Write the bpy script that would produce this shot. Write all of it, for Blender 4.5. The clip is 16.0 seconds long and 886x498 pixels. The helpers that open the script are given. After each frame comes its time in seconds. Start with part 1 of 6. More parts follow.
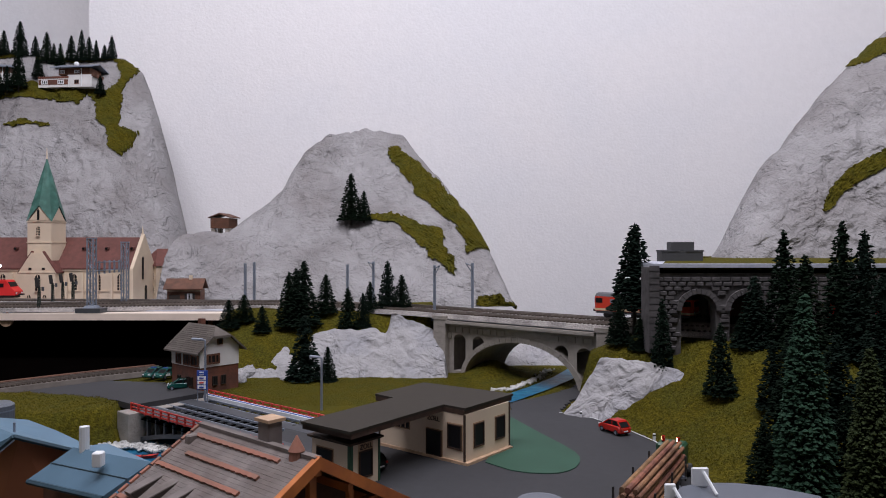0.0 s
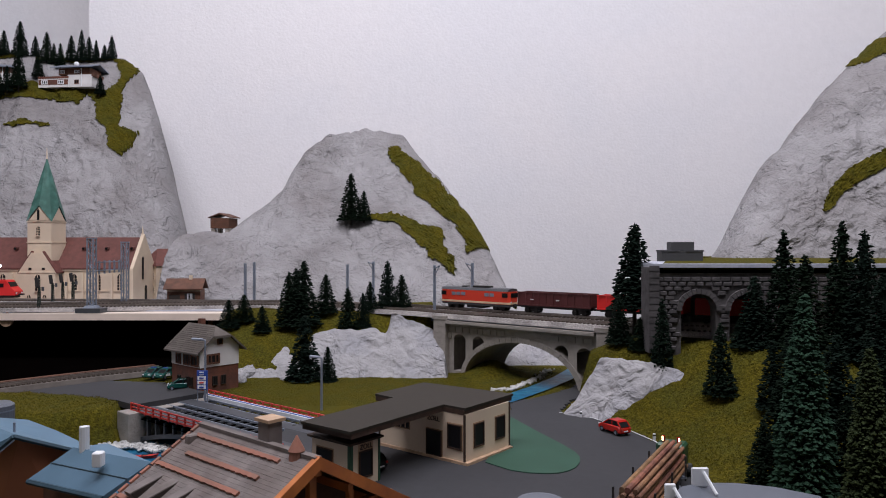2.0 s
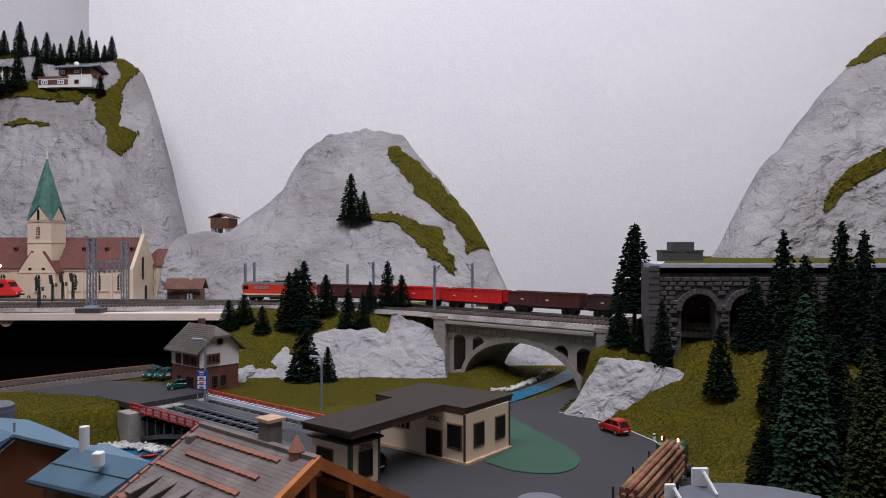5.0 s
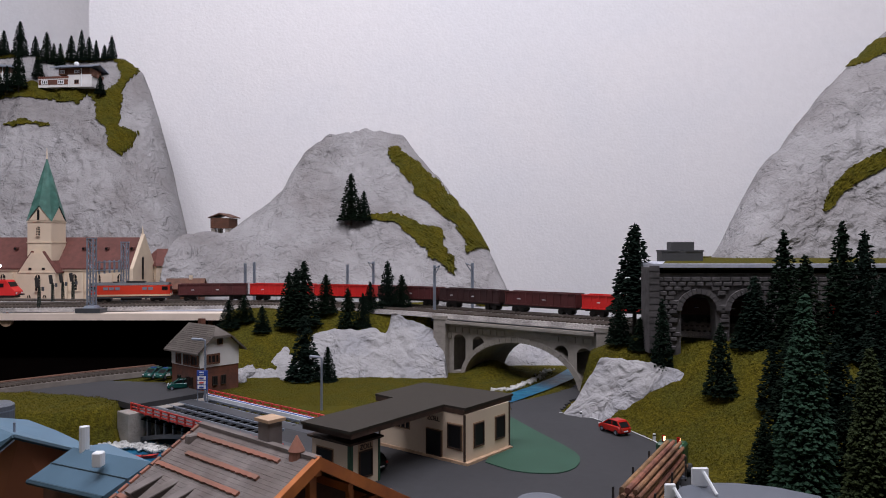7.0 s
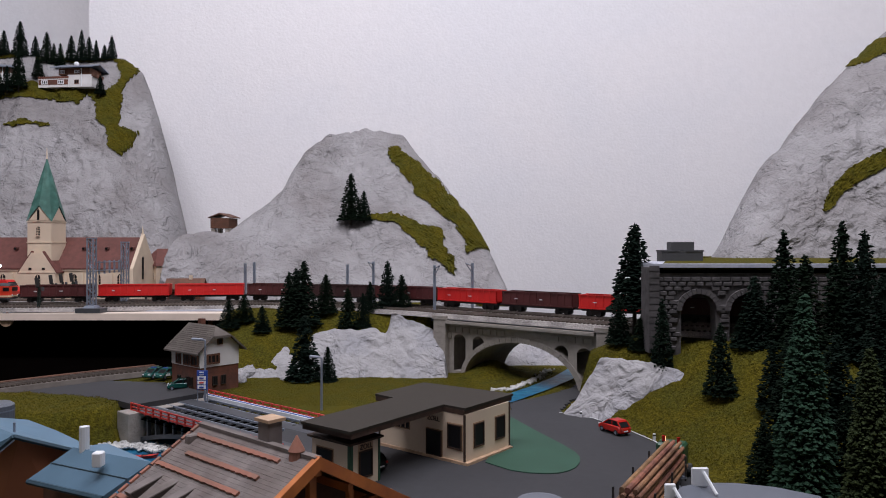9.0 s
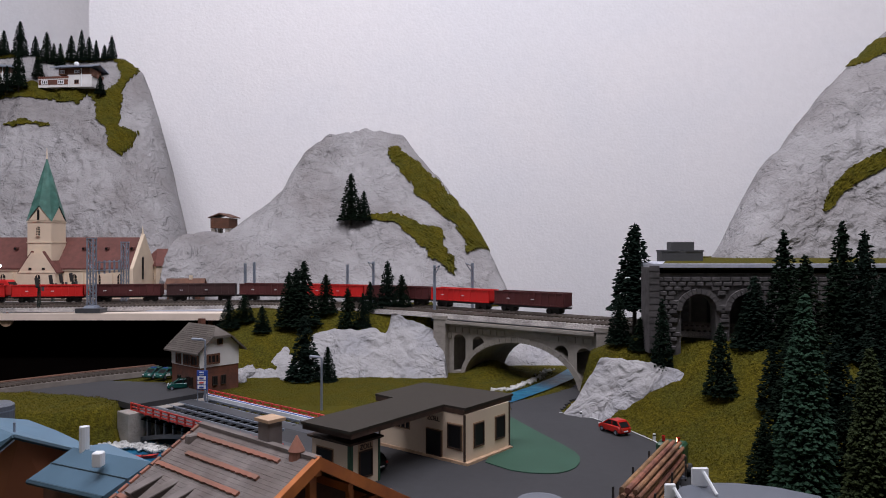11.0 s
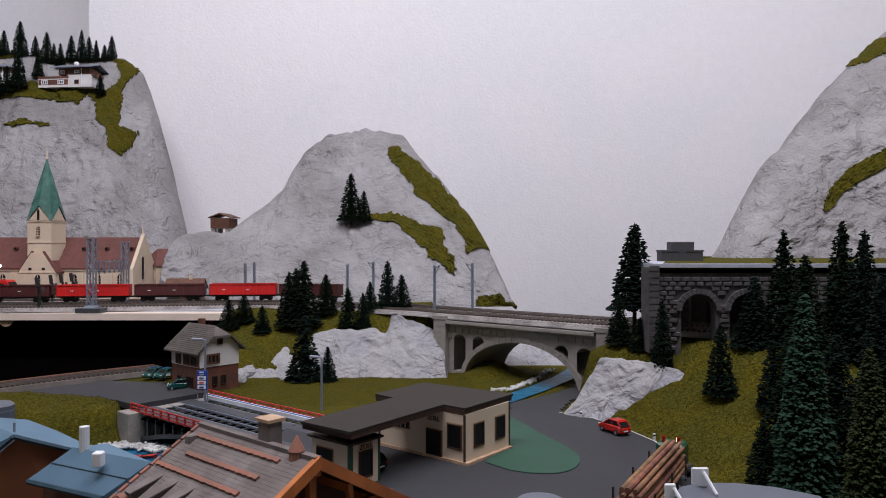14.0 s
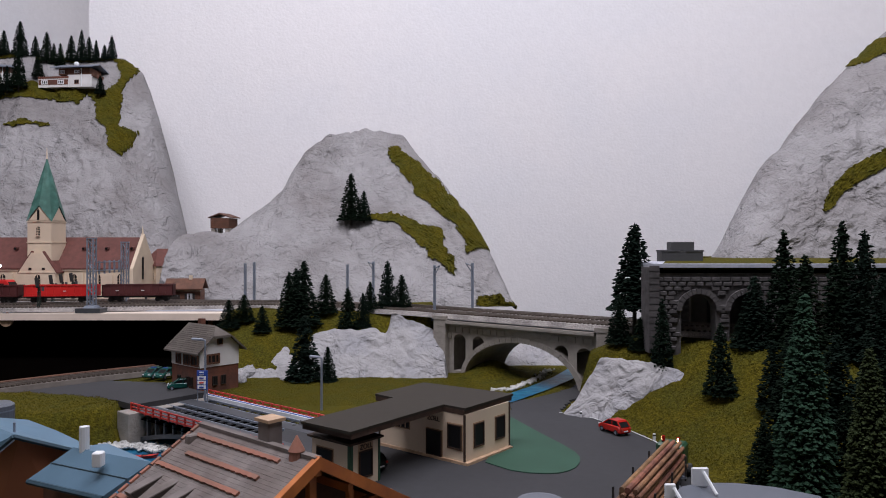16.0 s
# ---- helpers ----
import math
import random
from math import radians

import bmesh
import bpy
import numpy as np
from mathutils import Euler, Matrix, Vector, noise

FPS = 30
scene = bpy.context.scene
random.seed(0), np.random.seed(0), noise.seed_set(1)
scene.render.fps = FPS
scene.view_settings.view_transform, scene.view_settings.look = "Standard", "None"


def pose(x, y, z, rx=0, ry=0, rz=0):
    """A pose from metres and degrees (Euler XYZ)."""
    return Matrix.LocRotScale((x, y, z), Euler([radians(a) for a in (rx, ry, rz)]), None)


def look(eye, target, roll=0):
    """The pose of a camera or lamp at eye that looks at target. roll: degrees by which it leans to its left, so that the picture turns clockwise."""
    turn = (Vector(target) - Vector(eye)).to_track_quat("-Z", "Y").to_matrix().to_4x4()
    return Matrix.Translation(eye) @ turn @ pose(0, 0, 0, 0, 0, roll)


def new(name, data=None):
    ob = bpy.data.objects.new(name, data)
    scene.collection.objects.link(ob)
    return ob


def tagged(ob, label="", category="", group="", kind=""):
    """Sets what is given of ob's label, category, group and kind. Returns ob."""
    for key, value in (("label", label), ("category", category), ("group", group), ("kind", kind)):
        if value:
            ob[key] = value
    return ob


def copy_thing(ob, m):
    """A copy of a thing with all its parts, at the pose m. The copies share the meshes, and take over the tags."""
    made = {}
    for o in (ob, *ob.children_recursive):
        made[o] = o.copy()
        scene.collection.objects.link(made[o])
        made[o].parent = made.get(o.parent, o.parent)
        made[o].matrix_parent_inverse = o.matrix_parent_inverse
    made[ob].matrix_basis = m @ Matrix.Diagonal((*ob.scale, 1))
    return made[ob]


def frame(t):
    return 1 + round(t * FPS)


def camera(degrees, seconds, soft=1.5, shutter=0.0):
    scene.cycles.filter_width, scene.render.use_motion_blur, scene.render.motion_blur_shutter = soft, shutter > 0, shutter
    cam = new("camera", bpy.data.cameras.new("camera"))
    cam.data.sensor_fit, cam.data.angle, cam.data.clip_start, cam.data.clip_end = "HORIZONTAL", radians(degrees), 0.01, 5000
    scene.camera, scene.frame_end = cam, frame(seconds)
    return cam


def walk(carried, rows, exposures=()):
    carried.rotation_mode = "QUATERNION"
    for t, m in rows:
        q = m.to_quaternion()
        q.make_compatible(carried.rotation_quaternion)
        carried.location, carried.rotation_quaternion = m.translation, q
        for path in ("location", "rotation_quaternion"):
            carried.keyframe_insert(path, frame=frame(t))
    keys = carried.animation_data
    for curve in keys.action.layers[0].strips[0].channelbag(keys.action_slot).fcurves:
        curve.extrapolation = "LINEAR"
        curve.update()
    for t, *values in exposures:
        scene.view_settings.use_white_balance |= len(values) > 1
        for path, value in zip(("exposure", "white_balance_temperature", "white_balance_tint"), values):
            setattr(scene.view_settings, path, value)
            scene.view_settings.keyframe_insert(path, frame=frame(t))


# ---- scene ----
cam = camera(64.0, 16.0, soft=1.0)
walk(cam, [(0, pose(0, 0, 0.133, 90)), (16, pose(0, 0, 0.133, 90))], exposures=[(0, 0.0, 6500, 12), (16, 0.0, 6500, 12)])

# ---- light: one large ceiling lamp panel over the layout, weak room light ----
world = bpy.data.worlds.new("room")
scene.world = world
world.use_nodes = True
world.node_tree.nodes["Background"].inputs[0].default_value = (0.75, 0.8, 1.0, 1)
world.node_tree.nodes["Background"].inputs[1].default_value = 0.005


def area_lamp(name, m, sx, sy, watts, color):
    d = bpy.data.lights.new(name, "AREA")
    d.shape, d.size, d.size_y, d.energy, d.color = "RECTANGLE", sx, sy, watts, color
    ob = new(name, d)
    ob.matrix_world = m
    return ob


area_lamp("ceiling_lamp_light", look((0.0, 0.14, 1.68), (0.02, 1.0, 0.1)), 1.9, 0.6, 46, (0.935, 0.915, 1.0))


# ---- materials ----
def mat(name, color, rough=0.6, metal=0.0, var=0.12, scale=60, bump=0.0, bscale=300, second=None, mix=(0.45, 0.6), mscale=20, emit=0.0, spec=0.5, hue=0.0):
    """Principled surface with noise at two scales; second: another colour in soft patches."""
    m = bpy.data.materials.new(name)
    m.use_nodes = True
    nt = m.node_tree
    b = nt.nodes["Principled BSDF"]
    L = nt.links.new
    b.inputs["Roughness"].default_value = rough
    b.inputs["Metallic"].default_value = metal
    b.inputs["Specular IOR Level"].default_value = spec
    tc = nt.nodes.new("ShaderNodeTexCoord")
    n1 = nt.nodes.new("ShaderNodeTexNoise")
    n1.inputs["Scale"].default_value = scale
    n1.inputs["Detail"].default_value = 6
    L(tc.outputs["Object"], n1.inputs["Vector"])
    n2 = nt.nodes.new("ShaderNodeTexNoise")
    n2.inputs["Scale"].default_value = mscale
    n2.inputs["Detail"].default_value = 4
    L(tc.outputs["Object"], n2.inputs["Vector"])
    base = nt.nodes.new("ShaderNodeMix")
    base.data_type = "RGBA"
    base.inputs["A"].default_value = (*color, 1)
    base.inputs["B"].default_value = (*(second or tuple(c * (1 - var) for c in color)), 1)
    rp = nt.nodes.new("ShaderNodeMapRange")
    rp.inputs["From Min"].default_value, rp.inputs["From Max"].default_value = mix
    L(n2.outputs["Fac"], rp.inputs["Value"])
    L(rp.outputs["Result"], base.inputs["Factor"])
    hsv = nt.nodes.new("ShaderNodeHueSaturation")
    vr = nt.nodes.new("ShaderNodeMapRange")
    vr.inputs["From Min"].default_value, vr.inputs["From Max"].default_value = 0.3, 0.7
    vr.inputs["To Min"].default_value, vr.inputs["To Max"].default_value = 1 - var, 1 + var
    L(n1.outputs["Fac"], vr.inputs["Value"])
    L(vr.outputs["Result"], hsv.inputs["Value"])
    L(base.outputs["Result"], hsv.inputs["Color"])
    if hue:
        oi = nt.nodes.new("ShaderNodeObjectInfo")
        hr = nt.nodes.new("ShaderNodeMapRange")
        hr.inputs["To Min"].default_value, hr.inputs["To Max"].default_value = 0.5 - hue, 0.5 + hue
        L(oi.outputs["Random"], hr.inputs["Value"])
        L(hr.outputs["Result"], hsv.inputs["Hue"])
    L(hsv.outputs["Color"], b.inputs["Base Color"])
    if bump:
        n3 = nt.nodes.new("ShaderNodeTexNoise")
        n3.inputs["Scale"].default_value = bscale
        n3.inputs["Detail"].default_value = 5
        L(tc.outputs["Object"], n3.inputs["Vector"])
        bp = nt.nodes.new("ShaderNodeBump")
        bp.inputs["Strength"].default_value = min(1.0, bump)
        bp.inputs["Distance"].default_value = 0.002
        L(n3.outputs["Fac"], bp.inputs["Height"])
        L(bp.outputs["Normal"], b.inputs["Normal"])
    if emit:
        b.inputs["Emission Color"].default_value = (*color, 1)
        b.inputs["Emission Strength"].default_value = emit
    return m


M = dict(
    plaster=mat("white_rough_plaster", (0.80, 0.79, 0.80), 0.9, var=0.02, bump=0.45, bscale=170, mscale=3, second=(0.77, 0.77, 0.79)),
    ceiling=mat("ceiling_white", (0.8, 0.8, 0.8), 0.9),
    floor=mat("room_floor_brown", (0.2, 0.15, 0.12), 0.7),
    rock=mat("grey_plaster_rock", (0.305, 0.298, 0.302), 0.85, var=0.08, scale=30, bump=1.0, bscale=260, second=(0.225, 0.212, 0.212), mix=(0.42, 0.66), mscale=9),
    pale_rock=mat("white_plaster_rock", (0.325, 0.32, 0.325), 0.85, var=0.06, scale=50, bump=0.7, bscale=200, second=(0.28, 0.28, 0.295), mscale=22),
    grass=mat("scatter_grass", (0.080, 0.067, 0.006), 0.95, var=0.5, scale=420, bump=1.0, bscale=700, second=(0.066, 0.062, 0.008), mix=(0.4, 0.62), mscale=45, spec=0.1),
    grass_fibre=mat("grass_fibre", (0.088, 0.074, 0.0065), 0.9, var=0.5, scale=300, second=(0.072, 0.066, 0.009), mix=(0.38, 0.62), mscale=40, spec=0.1),
    asphalt=mat("road_grey", (0.0285, 0.029, 0.0325), 0.75, var=0.08, scale=200, mscale=14, second=(0.0255, 0.026, 0.0295)),
    green_paint=mat("painted_green_yard", (0.021, 0.07, 0.043), 0.8, var=0.1, mscale=30),
    water=mat("blue_painted_water", (0.007, 0.085, 0.17), 0.45, spec=0.25, var=0.2, scale=120, second=(0.01, 0.12, 0.2), mscale=60, bump=0.3, bscale=200),
    pebble=mat("white_pebbles", (0.55, 0.55, 0.53), 0.8, var=0.2, scale=100, hue=0.02),
    ballast=mat("grey_ballast", (0.42, 0.39, 0.37), 0.9, var=0.35, scale=900, bump=1.0, bscale=1200, mscale=60),
    sleeper=mat("brown_sleeper", (0.075, 0.055, 0.042), 0.8, var=0.2, scale=300),
    rail=mat("rail_steel", (0.30, 0.26, 0.23), 0.4, 0.8, var=0.2, scale=200),
    board=mat("pale_wood_edge", (0.78, 0.66, 0.56), 0.65, var=0.06, scale=40, mscale=8),
    # near-black that stands in for deep shade; the unseen cabinet shares it
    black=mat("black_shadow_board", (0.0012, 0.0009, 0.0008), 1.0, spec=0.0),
    concrete=mat("bridge_concrete", (0.31, 0.284, 0.254), 0.8, var=0.12, scale=150, bump=0.4, bscale=500, mscale=25, second=(0.25, 0.228, 0.206)),
    strip=mat("pale_blue_walkway", (0.42, 0.44, 0.5), 0.8, var=0.1, scale=400, mscale=30),
    darkstone=mat("dark_grey_stone", (0.080, 0.074, 0.075), 0.8, var=0.25, scale=200, mscale=40, second=(0.060, 0.056, 0.057), hue=0.02),
    needle=mat("dark_spruce_green", (0.0075, 0.0155, 0.0092), 0.9, var=0.4, scale=400, mscale=90, second=(0.005, 0.010, 0.007), spec=0.06, hue=0.03),
    needle_near=mat("spruce_green", (0.025, 0.060, 0.034), 0.9, var=0.4, scale=400, mscale=90, second=(0.012, 0.030, 0.019), mix=(0.42, 0.58), spec=0.15, hue=0.02),
    needle_olive=mat("olive_spruce_green", (0.030, 0.042, 0.014), 0.9, var=0.4, scale=400, mscale=90, second=(0.011, 0.019, 0.008), spec=0.15),
    bark=mat("dark_bark", (0.03, 0.022, 0.018), 0.9),
    cream=mat("cream_wall", (0.66, 0.54, 0.40), 0.7, var=0.05, scale=80, mscale=20, second=(0.6, 0.48, 0.36)),
    white_wall=mat("white_render", (0.62, 0.61, 0.60), 0.7, var=0.05, scale=90, mscale=25),
    red_roof=mat("red_brown_tiles", (0.13, 0.045, 0.035), 0.75, var=0.15, scale=150, mscale=30),
    copper=mat("verdigris_copper", (0.03, 0.11, 0.085), 0.6, var=0.2, scale=100, mscale=50, second=(0.05, 0.15, 0.12)),
    brown_roof=mat("grey_brown_tiles", (0.085, 0.072, 0.062), 0.8, var=0.15, scale=150, mscale=40, second=(0.105, 0.09, 0.078)),
    brick=mat("red_brown_brick", (0.14, 0.05, 0.03), 0.8, var=0.2, scale=250, mscale=60, second=(0.10, 0.04, 0.027)),
    wood=mat("brown_wood", (0.12, 0.05, 0.028), 0.7, var=0.25, scale=150, mscale=50),
    orange_wood=mat("orange_brown_wood", (0.46, 0.15, 0.04), 0.5, var=0.2, scale=120, mscale=40, second=(0.36, 0.11, 0.035)),
    log=mat("debarked_log", (0.23, 0.11, 0.055), 0.75, var=0.3, scale=250, mscale=60, second=(0.13, 0.06, 0.032), hue=0.02),
    flatroof=mat("brown_flat_roof", (0.029, 0.0235, 0.017), 0.7, spec=0.3, var=0.06, scale=400, mscale=30),
    burnt=mat("scorched_edge", (0.05, 0.025, 0.015), 0.8, var=0.3, scale=200),
    plinth=mat("pale_wood_plinth", (0.5, 0.34, 0.22), 0.7, var=0.15, scale=200),
    ghost=mat("dark_glass", (0.008, 0.008, 0.009), 0.35, spec=0.25),
    metal=mat("grey_painted_steel", (0.20, 0.23, 0.28), 0.5, 0.2, var=0.1),
    dark_metal=mat("dark_green_iron", (0.02, 0.035, 0.03), 0.5, 0.2),
    red_loco=mat("orange_red_paint", (0.62, 0.045, 0.02), 0.35, var=0.04, mscale=30),
    red_wagon=mat("bright_red_paint", (0.62, 0.02, 0.018), 0.45, var=0.06, mscale=40),
    brown_wagon=mat("maroon_paint", (0.085, 0.018, 0.018), 0.55, var=0.15, mscale=40),
    dark_wagon=mat("dark_brown_paint", (0.045, 0.017, 0.017), 0.55, var=0.15, mscale=40),
    cream_stripe=mat("cream_stripe", (0.65, 0.5, 0.32), 0.45),
    charcoal=mat("charcoal_roof", (0.06, 0.062, 0.068), 0.55, var=0.1),
    under=mat("black_underframe", (0.018, 0.016, 0.015), 0.7),
    white=mat("white_plastic", (0.72, 0.74, 0.76), 0.5, var=0.03),
    blue_roof=mat("pale_blue_roof", (0.095, 0.175, 0.245), 0.6, var=0.07, scale=60, mscale=18, second=(0.085, 0.16, 0.23)),
    teal_edge=mat("dark_teal_edge", (0.03, 0.065, 0.09), 0.6),
    rust_wall=mat("rust_brown_wall", (0.25, 0.085, 0.035), 0.7, var=0.08, mscale=20),
    shingle=mat("weathered_grey_shingles", (0.158, 0.136, 0.127), 0.85, var=0.2, scale=160, mscale=60, second=(0.128, 0.104, 0.094), hue=0.006),
    ridge=mat("terracotta_batten", (0.27, 0.115, 0.078), 0.8, var=0.15, scale=120, mscale=60, second=(0.2, 0.10, 0.07)),
    red_rail=mat("red_railing_paint", (0.50, 0.035, 0.025), 0.5, var=0.08),
    girder=mat("grey_girder", (0.050, 0.054, 0.062), 0.55, var=0.1),
    car_red=mat("glossy_red_car_paint", (0.42, 0.016, 0.010), 0.2, var=0.02),
    car_green=mat("dark_green_car_paint", (0.008, 0.07, 0.06), 0.2, var=0.02),
    truck_green=mat("green_truck_paint", (0.015, 0.06, 0.03), 0.4),
    tyre=mat("black_tyre", (0.015, 0.015, 0.015), 0.8),
    silver=mat("grey_roof_plastic", (0.108, 0.121, 0.145), 0.5, var=0.05, mscale=10),
    lamp_red=mat("lit_beacon", (1.0, 0.55, 0.28), 0.3, emit=9.0),
    lens_red=mat("red_beacon_lens", (0.32, 0.012, 0.01), 0.25),
    headlamp=mat("lit_headlamp", (0.85, 0.93, 1.0), 0.3, emit=3.0),
    scorch=mat("scorch_stain", (0.40, 0.25, 0.14), 0.75, var=0.2, scale=300),
    sign_blue=mat("blue_sign", (0.02, 0.06, 0.3), 0.5),
)


def chips(m, scale, dist):
    """Adds trowelled chips and cracks to a plaster rock."""
    nt = m.node_tree
    L = nt.links.new
    fine = next(n for n in nt.nodes if n.type == "BUMP")
    tc = next(n for n in nt.nodes if n.type == "TEX_COORD")
    warp = nt.nodes.new("ShaderNodeTexNoise")
    warp.inputs["Scale"].default_value, warp.inputs["Detail"].default_value = scale * 0.7, 4
    L(tc.outputs["Object"], warp.inputs["Vector"])
    mixv = nt.nodes.new("ShaderNodeMix")
    mixv.data_type = "VECTOR"
    mixv.inputs["Factor"].default_value = 0.06
    L(tc.outputs["Object"], mixv.inputs["A"])
    L(warp.outputs["Color"], mixv.inputs["B"])
    def crease(size, detail, twist):
        """Folded noise: sharp creases between rounded pads, as a knife leaves them in plaster."""
        n = nt.nodes.new("ShaderNodeTexNoise")
        n.inputs["Scale"].default_value, n.inputs["Detail"].default_value = size, detail
        n.inputs["Distortion"].default_value = twist
        L(mixv.outputs["Result"], n.inputs["Vector"])
        m = nt.nodes.new("ShaderNodeMath")
        m.operation = "SUBTRACT"
        m.inputs[1].default_value = 0.5
        L(n.outputs["Fac"], m.inputs[0])
        a = nt.nodes.new("ShaderNodeMath")
        a.operation = "ABSOLUTE"
        L(m.outputs["Value"], a.inputs[0])
        return a
    total = nt.nodes.new("ShaderNodeMath")
    total.operation = "MULTIPLY_ADD"
    total.inputs[1].default_value = 0.45
    L(crease(scale * 2.3, 3, 0.3).outputs["Value"], total.inputs[0])
    L(crease(scale * 0.8, 5, 0.8).outputs["Value"], total.inputs[2])
    # the strokes come in patches between smoother areas
    patch = nt.nodes.new("ShaderNodeTexNoise")
    patch.inputs["Scale"].default_value, patch.inputs["Detail"].default_value = scale * 0.33, 3
    L(tc.outputs["Object"], patch.inputs["Vector"])
    much = nt.nodes.new("ShaderNodeMapRange")
    much.inputs["From Min"].default_value, much.inputs["From Max"].default_value = 0.40, 0.64
    much.inputs["To Min"].default_value, much.inputs["To Max"].default_value = 0.40, 1.0
    L(patch.outputs["Fac"], much.inputs["Value"])
    relief = nt.nodes.new("ShaderNodeMath")
    relief.operation = "MULTIPLY"
    L(total.outputs["Value"], relief.inputs[0])
    L(much.outputs["Result"], relief.inputs[1])
    bp = nt.nodes.new("ShaderNodeBump")
    bp.inputs["Strength"].default_value, bp.inputs["Distance"].default_value = 1.0, dist
    L(relief.outputs["Value"], bp.inputs["Height"])
    L(bp.outputs["Normal"], fine.inputs["Normal"])


chips(M["rock"], 32, 0.021)
chips(M["pale_rock"], 32, 0.019)


# ---- mesh helpers ----
def xbox(bm, sx, sy, sz, x=0, y=0, z=0, m=None, taper=1.0):
    """A box centred in x and y, standing on z; taper narrows its top."""
    c = [(-1, -1), (1, -1), (1, 1), (-1, 1)]
    pts = [(a * sx / 2, b * sy / 2, 0) for a, b in c] + [(a * sx / 2 * taper, b * sy / 2 * taper, sz) for a, b in c]
    t = Matrix.Translation((x, y, z)) @ (m or Matrix())
    v = [bm.verts.new(t @ Vector(p)) for p in pts]
    for f in ((3, 2, 1, 0), (4, 5, 6, 7), (0, 1, 5, 4), (1, 2, 6, 5), (2, 3, 7, 6), (3, 0, 4, 7)):
        bm.faces.new([v[i] for i in f])


def prism(bm, poly, a, b, axis="y", m=None):
    """Extrudes a closed polygon between a and b; axis y: polygon in x, z; axis z: in x, y; axis x: in y, z."""
    def at(p, d):
        q = {"y": (p[0], d, p[1]), "z": (p[0], p[1], d), "x": (d, p[0], p[1])}[axis]
        return (m or Matrix()) @ Vector(q)
    lo = [bm.verts.new(at(p, a)) for p in poly]
    hi = [bm.verts.new(at(p, b)) for p in poly]
    bm.faces.new(lo)
    bm.faces.new(hi[::-1])
    for i in range(len(poly)):
        j = (i + 1) % len(poly)
        bm.faces.new((lo[i], hi[i], hi[j], lo[j]))


def rod(bm, p, q, r, n=8, r2=None):
    p, q = Vector(p), Vector(q)
    t = (q - p).to_track_quat("Z", "Y").to_matrix()
    rings = []
    for c, rr in ((p, r), (q, r if r2 is None else r2)):
        rings.append([bm.verts.new(c + t @ Vector((rr * math.cos(6.2832 * i / n), rr * math.sin(6.2832 * i / n), 0))) for i in range(n)])
    for i in range(n):
        j = (i + 1) % n
        bm.faces.new((rings[0][i], rings[0][j], rings[1][j], rings[1][i]))
    bm.faces.new(rings[0][::-1])
    bm.faces.new(rings[1])


def part(name, bm, material, parent=None, label="", smooth=False, bevel=0.0):
    if bevel:
        bmesh.ops.bevel(bm, geom=bm.edges[:], offset=bevel, segments=1, affect="EDGES", clamp_overlap=True)
    bmesh.ops.recalc_face_normals(bm, faces=bm.faces)
    me = bpy.data.meshes.new(name)
    bm.to_mesh(me)
    bm.free()
    if smooth:
        me.shade_smooth()
    for k in (material if isinstance(material, (list, tuple)) else [material]):
        me.materials.append(M[k])
    ob = new(name, me)
    if parent:
        ob.parent = parent
    if label:
        ob["label"] = label
    return ob


def box_part(name, material, parent, sx, sy, sz, x=0, y=0, z=0, m=None, label="", bevel=0.0, taper=1.0):
    bm = bmesh.new()
    xbox(bm, sx, sy, sz, x, y, z, m, taper)
    return part(name, bm, material, parent, label, bevel=bevel)


def prism_part(name, material, parent, poly, a, b, axis="y", label="", m=None):
    bm = bmesh.new()
    prism(bm, poly, a, b, axis, m)
    return part(name, bm, material, parent, label)


def rod_part(name, material, parent, p, q, r, n=8, r2=None, label=""):
    bm = bmesh.new()
    rod(bm, p, q, r, n, r2)
    return part(name, bm, material, parent, label, smooth=False)


def thing(name, x, y, z, rz=0, label="", category="", group="", kind=""):
    ob = new(name)
    ob.empty_display_size = 0.01
    ob.matrix_world = pose(x, y, z, 0, 0, rz)
    return tagged(ob, label, category, group, kind)


def inside(x, y, poly):
    r = False
    for (x1, y1), (x2, y2) in zip(poly, poly[1:] + poly[:1]):
        if (y1 > y) != (y2 > y) and x < (x2 - x1) * (y - y1) / (y2 - y1) + x1:
            r = not r
    return r


def lerp_table(tab, x):
    if x <= tab[0][0]:
        return tab[0][1]
    for (a, p), (b, q) in zip(tab, tab[1:]):
        if x <= b:
            return p + (q - p) * (x - a) / (b - a)
    return tab[-1][1]


def fractal(x, y, z, s, oct=4):
    return noise.fractal(Vector((x * s, y * s, z * s)), 0.9, 2.1, oct)


